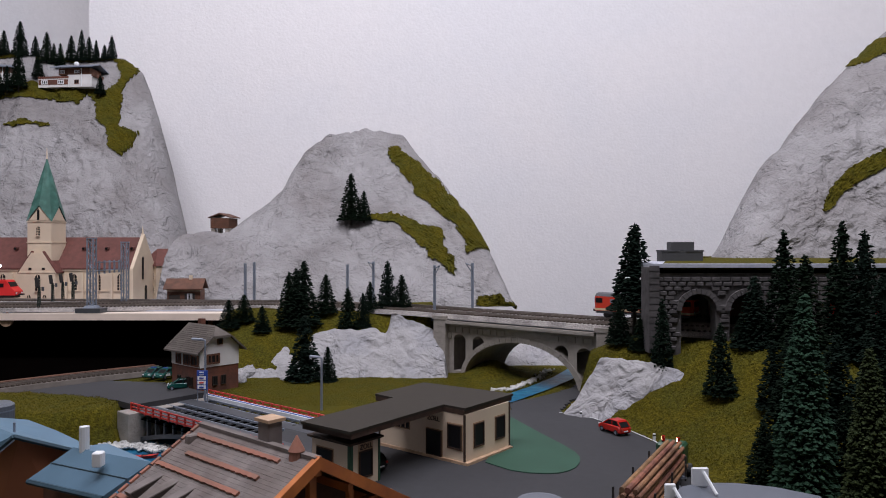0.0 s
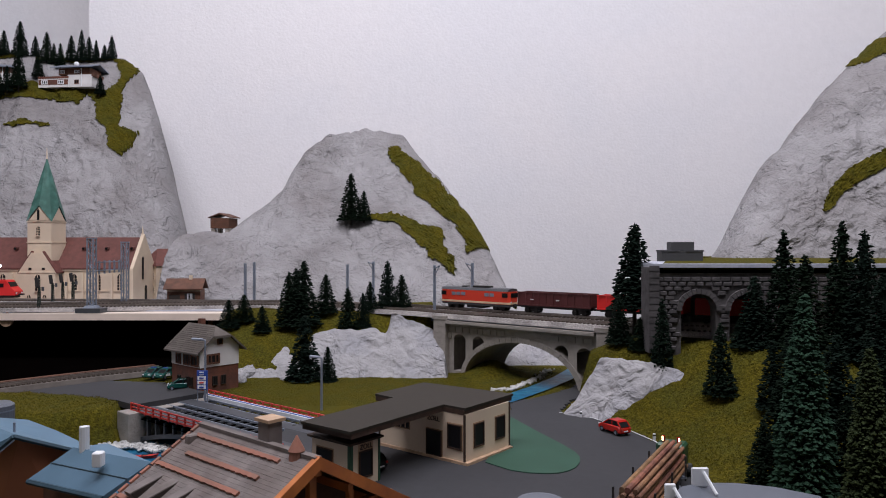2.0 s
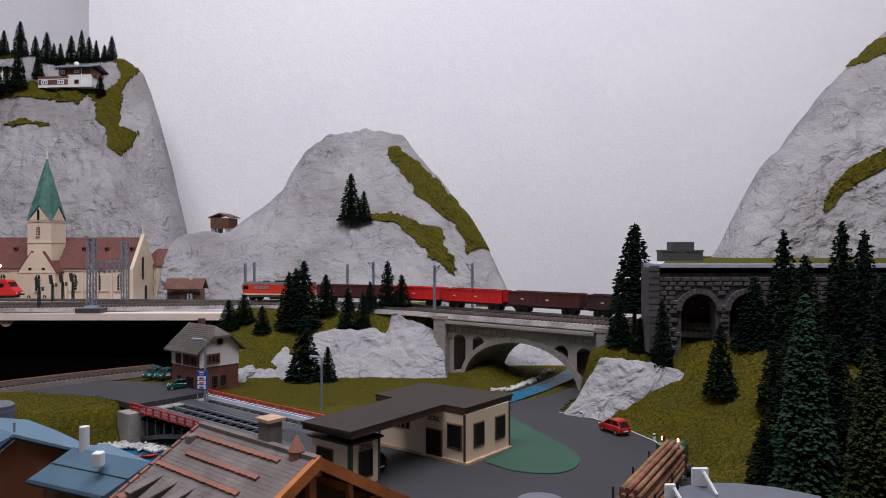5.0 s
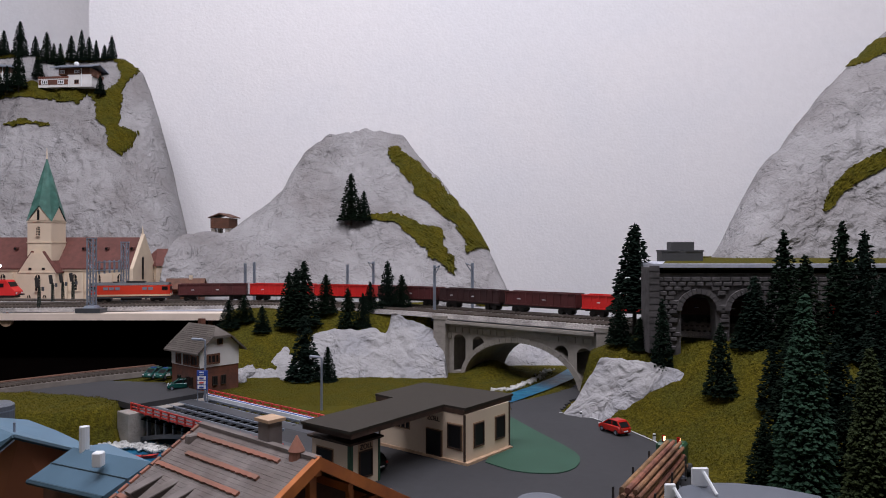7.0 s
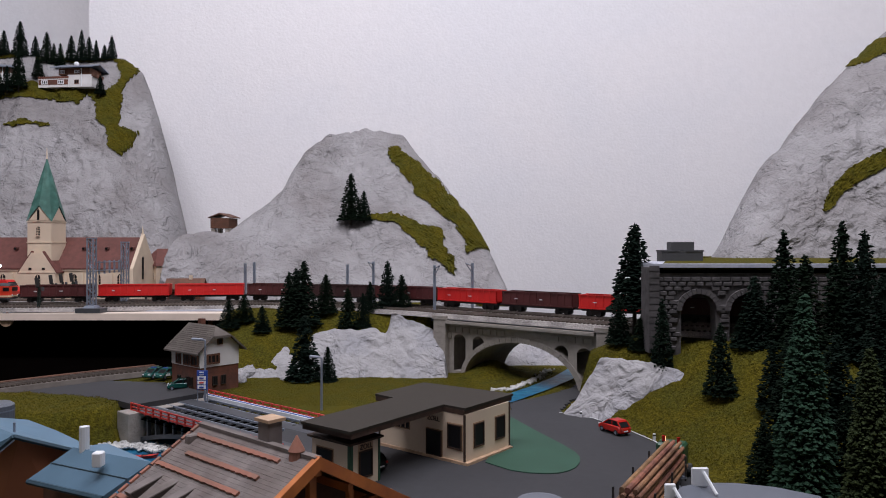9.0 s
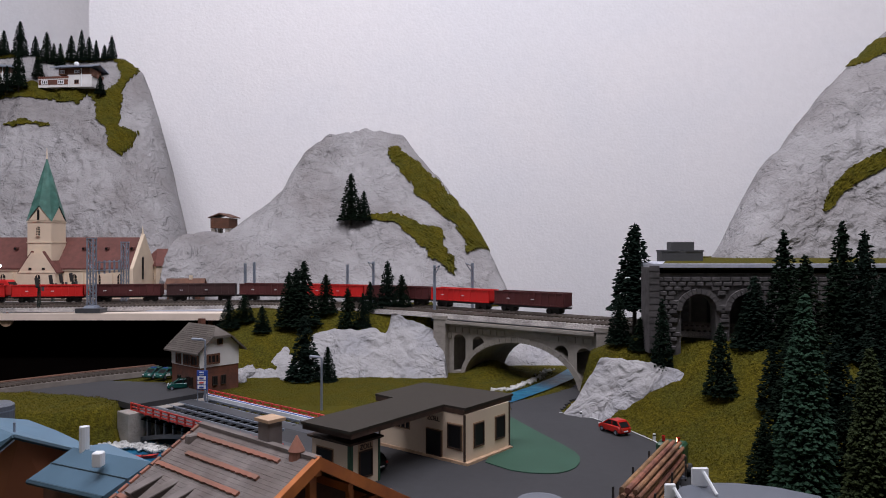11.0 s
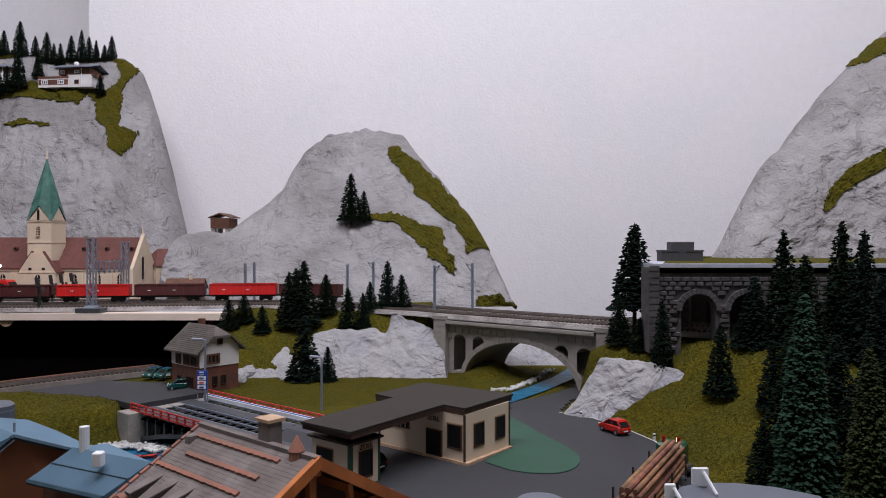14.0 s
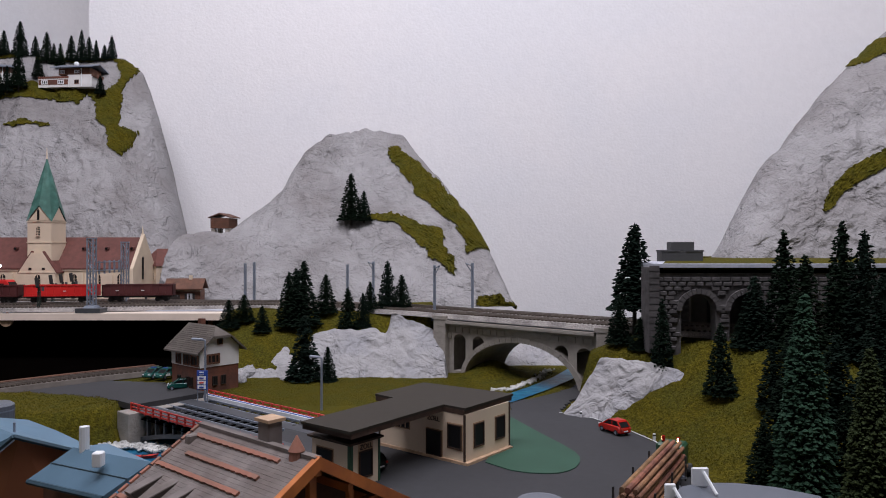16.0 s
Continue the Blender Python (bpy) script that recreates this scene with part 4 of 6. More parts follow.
# ---- church ----
def arched_window(parent, w, h, x, z, m, y=0.0, mullions=True):
    pts = [(x - w / 2, z), (x + w / 2, z), (x + w / 2, z + h - w / 2)]
    pts += [(x + w / 2 * math.cos(a * math.pi / 6), z + h - w / 2 + w * 0.62 * math.sin(a * math.pi / 6)) for a in range(1, 6)]
    pts += [(x - w / 2, z + h - w / 2)]
    o = prism_part("window", "ghost", parent, pts, y - 0.0006, y + 0.0004)
    bm = bmesh.new()
    if mullions:
        xbox(bm, 0.0006, 0.0008, h, x, y - 0.0009, z)
        for k in range(1, 5):
            xbox(bm, w, 0.0008, 0.0005, x, y - 0.0009, z + h * k / 5.5)
    xbox(bm, w * 1.3, 0.002, 0.0012, x, y - 0.0009, z - 0.0012)
    part("tracery", bm, "cream", o)
    return place_on(o, m)


def church():
    Y = 1.0
    zb = 0.0575
    t = thing("church", -0.5618, Y, zb, -3, "cream village church with red-brown roof and green copper spire", "church")
    u = 0.0008
    I = Matrix()
    # nave: x along the wall
    x0, x1 = -230 * u, 158 * u
    eave, ridge, depth = 60 * u, 113 * u, 78 * u
    bm = bmesh.new()
    prism(bm, [(0, 0), (depth, 0), (depth, eave), (depth / 2, ridge), (0, eave)], x0, x1, "x")
    part("nave_wall", bm, "cream", t)
    for a, b in ((0, depth / 2), (depth, depth / 2)):
        sgn = -1 if a == 0 else 1
        bm = bmesh.new()
        prism(bm, [(a + sgn * 0.002, eave - 0.001), (b, ridge + 0.0005), (b, ridge + 0.002), (a + sgn * 0.002, eave + 0.001)], x0 + 0.001, x1 - 0.002, "x")
        part("nave_roof", bm, "red_roof", t, "red-brown tiled roof")
    bm = bmesh.new()
    prism(bm, [(-0.003, -0.0), (depth + 0.003, 0), (depth + 0.003, eave), (depth / 2, ridge + 0.007), (-0.003, eave)], x1 - 0.002, x1 + 0.003, "x")
    part("end_gable", bm, "cream", t)
    rod_part("gable_finial", "cream", t, (x1, depth / 2, ridge + 0.006), (x1, depth / 2, ridge + 0.018), 0.0016, 6, 0.0003)
    bm = bmesh.new()
    for zz, hh in ((20 * u, 1.5 * u), (eave - 4 * u, 3 * u)):
        xbox(bm, x1 - x0, 0.0015, hh, (x0 + x1) / 2, -0.0005, zz)
    part("cornice", bm, "cream", t)
    for xx in (-100, -58, 40, 70, 96, 122, 150):
        box_part("buttress", "cream", t, 5 * u, 0.004, 52 * u, xx * u, -0.0018, 0, taper=0.9)
    for xx in (-170, -120, -76, 54, 97, 136):
        arched_window(t, 8.5 * u, 27 * u, xx * u, 22 * u, I)
    # end wall windows
    m = pose(x1 + 0.003, 0, 0, 0, 0, 90)
    arched_window(t, 6 * u, 40 * u, depth * 0.4, 40 * u, m, mullions=False)
    arched_window(t, 8 * u, 26 * u, depth * 0.55, 2 * u, m, mullions=False)
    for xx in (-66, 60, 102, 148):
        bm = bmesh.new()
        yz = depth / 2 * (95 - 60) / (113 - 60)
        rod(bm, (xx * u, yz - 0.006, 95 * u), (xx * u, yz + 0.004, 95 * u), 0.0030, 8)
        dorm = part("dormer", bm, "red_roof", t)
        bm = bmesh.new()
        rod(bm, (xx * u, yz - 0.0068, 95 * u), (xx * u, yz - 0.0055, 95 * u), 0.0018, 8)
        part("dormer_window", bm, "ghost", dorm)
    # tower with projecting gabled porch
    tw = 43 * u
    box_part("tower", "cream", t, tw, tw, 145 * u, 0, tw / 2 - 0.012, 0)
    bm = bmesh.new()
    xbox(bm, tw + 0.0015, tw + 0.0015, 0.0012, 0, tw / 2 - 0.012, 105 * u)
    xbox(bm, tw + 0.0015, tw + 0.0015, 0.0012, 0, tw / 2 - 0.012, 141 * u)
    part("tower_band", bm, "cream", t)
    bm = bmesh.new()
    yc, h0, hg = tw / 2 - 0.012, 142 * u, 168 * u
    for ax in ("y", "x"):
        if ax == "y":
            prism(bm, [(-tw / 2, h0), (tw / 2, h0), (0, hg)], yc - tw / 2, yc + tw / 2, "y")
        else:
            prism(bm, [(yc - tw / 2, h0), (yc + tw / 2, h0), (yc, hg)], -tw / 2, tw / 2, "x")
    part("tower_gables", bm, "cream", t)
    bm = bmesh.new()
    tip = bm.verts.new((0, yc, 257 * u))
    k = tw / 2 + 0.0012
    ring = []
    for a, b in ((-1, -1), (0, -1), (1, -1), (1, 0), (1, 1), (0, 1), (-1, 1), (-1, 0)):
        corner = a and b
        ring.append(bm.verts.new((a * k, yc + b * k, (142 if corner else 170) * u)))
    for i in range(8):
        bm.faces.new((ring[i], ring[(i + 1) % 8], tip))
    part("spire", bm, "copper", t, "green copper spire")
    rod_part("cross", "cream", t, (0, yc, 254 * u), (0, yc, 274 * u), 0.0012, 6, 0.0004)
    arched_window(t, 6 * u, 15 * u, 0, 118 * u, pose(-2 * u, -0.012, 0))
    arched_window(t, 4 * u, 18 * u, 0, 145 * u, pose(-2 * u, -0.012, 0), mullions=False)
    bm = bmesh.new()
    pw = 66 * u
    prism(bm, [(-pw / 2, 0), (pw / 2, 0), (pw / 2, 54 * u), (10 * u, 88 * u), (-10 * u, 88 * u), (-pw / 2, 54 * u)], -0.018, 0.0, "y")
    part("porch", bm, "cream", t)
    bm = bmesh.new()
    for s in (-1, 1):
        prism(bm, [(s * 10 * u, 88 * u), (s * (pw / 2 + 2 * u), 52 * u), (s * (pw / 2 + 2 * u), 54.5 * u), (s * 10 * u, 91 * u)], -0.0175, 0.006, "y")
    part("porch_roof", bm, "red_roof", t)
    box_part("porch_band", "cream", t, pw + 0.001, 0.019, 0.0012, 0, -0.0092, 53 * u)
    m = pose(0, -0.018, 0)
    arched_window(t, 9 * u, 27 * u, 2 * u, 22 * u, m)
    for xx in (-14, 14):
        arched_window(t, 6 * u, 12 * u, xx * u, 2 * u, m)
        w = box_part("window", "ghost", t, 5 * u, 0.0008, 4 * u, xx * u * 0.85, -0.0181, 58 * u)
    return t


church()


def parish_house():
    t = thing("parish_house", -0.4409, 1.06, 0.0575, -38, "cream two-storey house with red-brown hipped roof beside the church", "house")
    w, d, h = 0.045, 0.05, 0.050
    box_part("wall_shell", "cream", t, w, d, h, 0, d / 2, 0)
    bm = bmesh.new()
    v = [bm.verts.new(p) for p in ((-w / 2 - 0.002, -0.002, h), (w / 2 + 0.002, -0.002, h), (w / 2 + 0.002, d + 0.002, h), (-w / 2 - 0.002, d + 0.002, h), (0, d * 0.3, h + 0.026), (0, d * 0.7, h + 0.026))]
    for f in ((0, 1, 4), (1, 2, 5, 4), (2, 3, 5), (3, 0, 4, 5), (3, 2, 1, 0)):
        bm.faces.new([v[i] for i in f])
    part("roof", bm, "red_roof", t)
    for k in range(4):
        for z in (0.010, 0.030):
            window_part(t, 0.0045, 0.010, -0.0165 + k * 0.011, z, 0, "ghost", "cream")
            place_on(window_part(t, 0.0045, 0.010, 0.008 + k * 0.011, z, 0, "ghost", "cream"), pose(w / 2, 0, 0, 0, 0, 90))


parish_house()


def halt_building():
    t = thing("halt_building", -0.3456, 0.945, 0.0575, 4, "small brown timber station hut with low gabled roof", "station hut")
    u = 0.0008
    w, d, h = 54 * u, 0.022, 27 * u
    box_part("wall_shell", "wood", t, w, d, h, 0, d / 2, 0)
    for s in (-1, 1):
        bm = bmesh.new()
        prism(bm, [(d / 2, 43 * u), (d / 2 + s * (d / 2 + 0.005), 27 * u), (d / 2 + s * (d / 2 + 0.005), 28.5 * u), (d / 2, 45 * u)], -w / 2 - 0.004, w / 2 + 0.004, "x")
        part("roof_side", bm, "wood", t)
    box_part("chimney", "cream", t, 5 * u, 0.004, 10 * u, 8 * u, d / 2, 40 * u)
    win = window_part(t, 8 * u, 13 * u, 10 * u, 7 * u, -0.0003, "ghost", "white", 2)
    for s in (-1, 1):
        box_part("shutter", "under", t, 3.5 * u, 0.001, 13 * u, 10 * u + s * 6.5 * u, -0.0006, 7 * u)
    box_part("plank_door", "bark", t, 18 * u, 0.001, 17 * u, -15 * u, -0.0004, 1 * u)
    box_part("beam", "cream", t, w + 0.001, 0.001, 1.2 * u, 0, -0.0004, 24 * u)


halt_building()


def hilltop_hut():
    z = 0.1598
    t = thing("hay_barn", -0.3557, 1.13, z + 0.001, -14, "small brown log hay barn on stone feet", "barn")
    u = 0.0009
    for s in (-1, 1):
        for e in (0, 1):
            box_part("stone_foot", "concrete", t, 7 * u, 7 * u, 8 * u, s * 14 * u, (4 + e * 20) * u, -0.002)
    for k in range(5):
        box_part("log_course", "wood", t, 36 * u, 30 * u, 3.4 * u, 0, 14 * u, 6 * u + k * 3.6 * u)
    for s in (-1, 1):
        prism_part("roof_side", "wood", t, [(0, 31 * u), (s * 22 * u, 24 * u), (s * 22 * u, 25.5 * u), (0, 33 * u)], -3 * u, 32 * u, "y")
    return t


hilltop_hut()


def chalet(x, y, z, rz, u, label):
    t = thing("mountain_chalet", x, y, z, rz, label, "chalet")
    box_part("terrace_wing", "white_wall", t, 62 * u, 34 * u, 17 * u, -40 * u, 18 * u, -4 * u)
    for k in (-58, -24):
        window_part(t, 13 * u, 8 * u, k * u, 2 * u, 1 * u, "ghost", "white", 2)
    box_part("terrace_panel", "brick", t, 61 * u, 0.0008, 10 * u, -40 * u, 1 * u + 0.0002, 1 * u)
    box_part("terrace_railing", "brick", t, 63 * u, 35 * u, 4 * u, -40 * u, 18 * u, 13.2 * u)
    box_part("ground_floor", "white_wall", t, 50 * u, 40 * u, 24 * u, 14 * u, 22 * u, -4 * u)
    window_part(t, 9 * u, 8 * u, 8 * u, 2 * u, 2 * u, "ghost", "wood", 1)
    box_part("upper_floor", "wood", t, 64 * u, 38 * u, 13 * u, 2 * u, 22 * u, 20 * u)
    for k in (-22, 8):
        window_part(t, 10 * u, 6 * u, k * u, 23 * u, 3 * u, "ghost", "white", 2)
    box_part("balcony", "wood", t, 4 * u, 40 * u, 6 * u, 40 * u, 22 * u, 16 * u)
    for s in (-1, 1):
        prism_part("roof_side", "metal", t, [(22 * u, 42 * u), (22 * u + s * 30 * u, 32 * u), (22 * u + s * 30 * u, 33.5 * u), (22 * u, 44 * u)], -40 * u, 44 * u, "x", "grey roof with wide eaves")
    bm = bmesh.new()
    bmesh.ops.create_uvsphere(bm, u_segments=10, v_segments=6, radius=5 * u, matrix=Matrix.Translation((8 * u, 2 * u, 40 * u)))
    part("satellite_dish", bm, "white", t)
    rod_part("downpipe", "white", t, (18 * u, 1.2 * u, -3 * u), (18 * u, 1.2 * u, 32 * u), 0.8 * u, 6)
    return t


zc = 0.4361
chalet(-0.6840, depth_on("mountain_left", -0.6840, zc) - 0.02, zc, -6, 0.00095, "white and brown alpine chalet with wide eaves on the mountain terrace")
chalet(-0.8309, depth_on("mountain_left", -0.8309, zc) - 0.02, zc + 0.008, 12, 0.0008, "cream and brown alpine chalet partly hidden by spruces")


# ---- masts, signals and station details ----
def lattice_mast(x, y, z, h, w, label, base=True):
    t = thing("catenary_mast", x, y, z, 0, label, "catenary mast", "overhead line masts")
    if base:
        b = box_part("concrete_base", "charcoal", t, w * 3.4, w * 2.4, 0.005, 0, 0, 0)
        box_part("base_plinth", "metal", b, w * 1.8, w * 1.5, 0.003, 0, 0, 0.0052, taper=0.75)
    z0 = 0.0078 if base else 0
    for a in (-1, 1):
        for b in (-1, 1):
            box_part("upright", "metal", t, w * 0.16, w * 0.16, h - z0, a * w * 0.42, b * w * 0.42, z0)
    n = max(6, int(h / (w * 0.9)))
    for k in range(n):
        zz, z2 = z0 + (h - z0) * k / n, z0 + (h - z0) * (k + 1) / n
        s = 1 if k % 2 else -1
        bm = bmesh.new()
        for b in (-1, 1):
            rod(bm, (-s * w * 0.42, b * w * 0.42, zz), (s * w * 0.42, b * w * 0.42, z2), w * 0.05, 4)
            rod(bm, (b * w * 0.42, -s * w * 0.42, zz), (b * w * 0.42, s * w * 0.42, z2), w * 0.05, 4)
        part("lattice_brace", bm, "metal", t)
    box_part("cap", "metal", t, w * 1.05, w * 1.05, w * 0.2, 0, 0, h)
    return t


lattice_mast(-0.4163, 0.84, 0.058, 0.0865, 0.0085, "tall grey lattice mast on a dark concrete base")
lattice_mast(-0.4172, 0.93, 0.058, 0.083, 0.0080, "tall grey lattice mast behind the tracks", False)


def span_wire():
    t = thing("overhead_crossbeam", 0, 0, 0, label="grey cross beam with insulators between the lattice masts", category="crossbeam")
    a, b = Vector((-0.4163 + 0.005, 0.84, 0)), Vector((-0.4172 - 0.004, 0.93, 0))
    for z in (0.117, 0.107):
        rod_part("wire", "metal", t, (a.x, a.y, z), (b.x, b.y, z), 0.0006, 5)
    for k in range(5):
        p = a.lerp(b, 0.12 + k * 0.19)
        rod_part("hanger", "metal", t, (p.x, p.y, 0.103), (p.x, p.y, 0.119), 0.0013, 6)


span_wire()


def line_mast(x, y, z, h, arm, label="slim grey overhead line mast beside the track"):
    t = thing("line_mast", x, y, z, 0, label, "catenary mast", "slim line masts")
    box_part("foot", "charcoal", t, 0.008, 0.008, 0.004, 0, 0, -0.002)
    bm = bmesh.new()
    for s in (-1, 1):
        xbox(bm, 0.0008, 0.0026, h, s * 0.0012, 0, 0)
    xbox(bm, 0.0018, 0.0008, h - 0.0005, 0, 0, 0)
    part("column", bm, "metal", t)
    if arm:
        rod_part("bracket_arm", "metal", t, (0, 0, h * 0.93), (arm, -0.008, h * 0.99), 0.0006, 5)
        rod_part("stay", "metal", t, (0, 0, h * 0.80), (arm, -0.008, h * 0.99), 0.0005, 5)
    return t


line_mast(-0.2636, 0.945, 0.058, 0.1142 - 0.058, 0)
line_mast(-0.2542, 0.955, 0.058, 0.1155 - 0.058, 0)
line_mast(-0.1239, 0.920, 0.058, 0.1132 - 0.058, 0)
line_mast(-0.0889, 0.905, 0.058, 0.1172 - 0.058, -0.006)
line_mast(-0.0094, 0.79, 0.055, 0.1154 - 0.055, 0.006)
line_mast(0.0342, 0.825, 0.056, 0.1172 - 0.056, -0.008)


def semaphore(x, y, h):
    t = thing("semaphore_signal", x, y, 0.058, 0, "dark green lattice signal post with black signal head", "railway signal", "station signals")
    bm = bmesh.new()
    for a, b in ((-1, -1), (1, -1), (1, 1), (-1, 1)):
        rod(bm, (a * 0.0014, b * 0.0014, 0), (a * 0.0008, b * 0.0008, h), 0.00045, 4)
    part("post", bm, "dark_metal", t)
    bm = bmesh.new()
    for k in range(9):
        xbox(bm, 0.0032, 0.0032, 0.0007, 0, 0, h * (k + 0.3) / 9.5)
    part("rungs", bm, "dark_metal", t)
    box_part("signal_head", "under", t, 0.0042, 0.0026, 0.012, -0.0005, -0.002, h - 0.001, m=pose(0, 0, 0, 0, -8, 0), bevel=0.0006)
    box_part("side_plate", "charcoal", t, 0.003, 0.0008, 0.005, 0.0050, -0.001, h - 0.005)
    box_part("foot", "dark_metal", t, 0.006, 0.005, 0.002, 0, 0, -0.0004)


semaphore(-0.4814, 0.845, 0.030)
semaphore(-0.5148, 0.935, 0.030)
semaphore(-0.5068, 0.945, 0.031)
semaphore(-0.4984, 0.955, 0.032)


def railcar():
    t = thing("electric_locomotive", -0.5715, 0.955, 0.067, 180, "bright red electric locomotive with lit headlamp standing in the station", "locomotive")
    prof = [(-0.0003, 0.004), (-0.0003, 0.009), (0.006, 0.0155), (0.0105, 0.0225), (0.013, 0.0245), (0.115, 0.0245), (0.115, 0.004)]
    prism_part("body", "red_wagon", t, prof, -0.0095, 0.0095, "y")
    prism_part("windscreen", "ghost", t, [(0.0056, 0.0158), (0.0092, 0.0218), (0.0105, 0.0212), (0.007, 0.0152)], -0.008, 0.008, "y")
    for s in (-1, 1):
        box_part("side_window", "ghost", t, 0.007, 0.0005, 0.005, 0.018, s * 0.0096, 0.015)
        box_part("grille", "charcoal", t, 0.050, 0.0004, 0.006, 0.06, s * 0.0096, 0.015)
        rod_part("headlight", "white", t, (-0.001, s * 0.006, 0.007), (0.001, s * 0.006, 0.007), 0.0012)
    box_part("underframe", "under", t, 0.112, 0.014, 0.0045, 0.058, 0, 0.0006)
    box_part("coupler", "under", t, 0.008, 0.003, 0.002, -0.003, 0, 0.004)
    for k in (0.02, 0.03, 0.085, 0.095):
        rod_part("wheelset", "under", t, (k, -0.006, 0.0032), (k, 0.006, 0.0032), 0.0032, 10)


railcar()
SIDE = Line([(-1.6, 0.955), (-1.3, 0.955), (-1.0, 0.955), (-0.7, 0.955), (-0.5, 0.945), (-0.36, 0.932), (-0.25, 0.922), (-0.16, 0.899), (-0.1, 0.872)])
track(SIDE, RAIL_Z - 0.0005, 0.02, SIDE.length, "station siding track that joins the main line")


def lamp_on_post():
    t = thing("platform_lamp", -0.5386, 0.86, 0.058, 0, "platform lamp post with a bright white lit head", "platform lamp")
    rod_part("post", "metal", t, (0, 0, 0), (0, 0, 0.1104 - 0.058), 0.0007, 6)
    bm = bmesh.new()
    bmesh.ops.create_uvsphere(bm, u_segments=10, v_segments=6, radius=0.0019, matrix=Matrix.Translation((0.001, 0, 0.1124 - 0.058)))
    part("lit_lamp_head", bm, "headlamp", t)


lamp_on_post()


def buffer_motor():
    t = thing("round_lever_motor", -0.5136, 0.8365, 0.0490, 0, "round wooden disc fitted to the edge of the deck", "disc")
    rod_part("disc", "plinth", t, (0, 0, 0), (0, -0.004, 0), 0.0075, 20)
    box_part("lever", "metal", t, 0.010, 0.003, 0.003, 0.001, -0.002, 0.0065)
    rod_part("knob", "brick", t, (0.002, -0.005, 0.0085), (0.002, -0.002, 0.0085), 0.0014)


buffer_motor()
tagged(box_part("station_ballast", "strip", None, 1.14, 0.20, 0.0014, -0.83, 0.955, 0.0577), "pale grey walkway sheet under the station tracks", "walkway", kind="structure")
tagged(box_part("deck_trestle", "brick", None, 0.0061, 0.008, 0.0585, -0.2777, 0.85, -0.01), "brown wooden post that carries the deck", "post", kind="structure")


# ---- customs yard ----
def text_part(name, body, size, m, parent, material):
    c = bpy.data.curves.new(name, "FONT")
    c.body, c.size, c.extrude, c.align_x = body, size, 0.0002, "CENTER"
    tmp = new("tmp_text", c)
    dg = bpy.context.evaluated_depsgraph_get()
    me = bpy.data.meshes.new_from_object(tmp.evaluated_get(dg))
    bpy.data.objects.remove(tmp)
    me.name = name
    me.transform(m)
    me.materials.clear()
    me.materials.append(M[material])
    ob = new(name, me)
    ob.parent = parent
    return ob


def laser_window(t, w, h, x, z, m, door=False):
    """A dark opening with a scorched rim, let into a wall that looks to -y."""
    bm = bmesh.new()
    f = 0.0007
    for s in (-1, 1):
        xbox(bm, f, 0.0010, h, x + s * (w - f) / 2, -0.0003, z)
    for zz in (z, z + h - f):
        xbox(bm, w - 2 * f, 0.0010, f, x, -0.0003, zz)
    o = part("door" if door else "window", bm, "burnt", t)
    box_part("scorch_rim", "scorch", o, w + 0.0014, 0.0003, h + 0.0014, x, 0.0, z - 0.0007)
    box_part("pane", "ghost", o, w - f, 0.0006, h - f, x, -0.0001, z + f / 2)
    return place_on(o, m)


def customs_office():
    """Origin at the front corner of the walls; local x along the right wall, local y along the entrance wall."""
    t = thing("customs_office", 0.0131, 0.4313, 0.0016, 50.9, "cream flat-roofed customs building with brown canopy roof and scorched edges", "customs building")
    lx, ly, h = 0.0485, 0.0716, 0.0305
    box_part("wall_shell", "cream", t, lx, ly, h, lx / 2, ly / 2, 0)
    box_part("plinth", "plinth", t, lx + 0.001, ly + 0.006, 0.0022, lx / 2 - 0.0005, ly / 2, -0.0006)
    for x, y in ((0, 0), (lx, 0), (0, ly)):
        box_part("corner_edge", "burnt", t, 0.0011, 0.0011, h - 0.0008, x, y, 0.0006)
    right = Matrix()
    for x in (0.30, 0.78):
        laser_window(t, 0.0105, 0.0145, lx * x, 0.0085, right)
    left = pose(0, ly, 0, 0, 0, -90)
    laser_window(t, 0.0125, 0.0165, ly - 0.0240, 0.0012, left, True)
    laser_window(t, 0.0110, 0.0150, ly - 0.0075, 0.0085, left)
    laser_window(t, 0.0180, 0.0095, ly - 0.0540, 0.0150, left)
    for k in range(4):
        o = box_part("window_bar", "cream", t, 0.0006, 0.0008, 0.009, ly - 0.0600 + k * 0.004, -0.0005, 0.0152)
        o.data.transform(left)
    text_part("lettering", "ZOLL", 0.0042, left @ pose(ly - 0.0245, -0.0004, 0.0235, 90), t, "burnt")
    return t


customs_office()
ROOF_Z = 0.0330


def customs_roof():
    t = thing("canopy_roof", 0, 0, 0, label="flat dark brown L-shaped roof over customs office and lane", category="flat roof")
    poly = [(0.0469, 0.4745), (0.0134, 0.4308), (0.0004, 0.4418), (-0.049, 0.375), (-0.08, 0.3983), (-0.0324, 0.4619), (-0.0454, 0.4745), (-0.0139, 0.5148)]
    prism_part("roof_slab", "flatroof", t, poly, 0.0346, 0.0362, "z")
    mid = Vector((sum(p[0] for p in poly) / 8, sum(p[1] for p in poly) / 8))
    inner = [tuple(mid + (Vector(p) - mid) * 0.985) for p in poly]
    prism_part("fascia", "burnt", t, inner, 0.0318, 0.0347, "z", "dark scorched roof edge")
    return t


customs_roof()


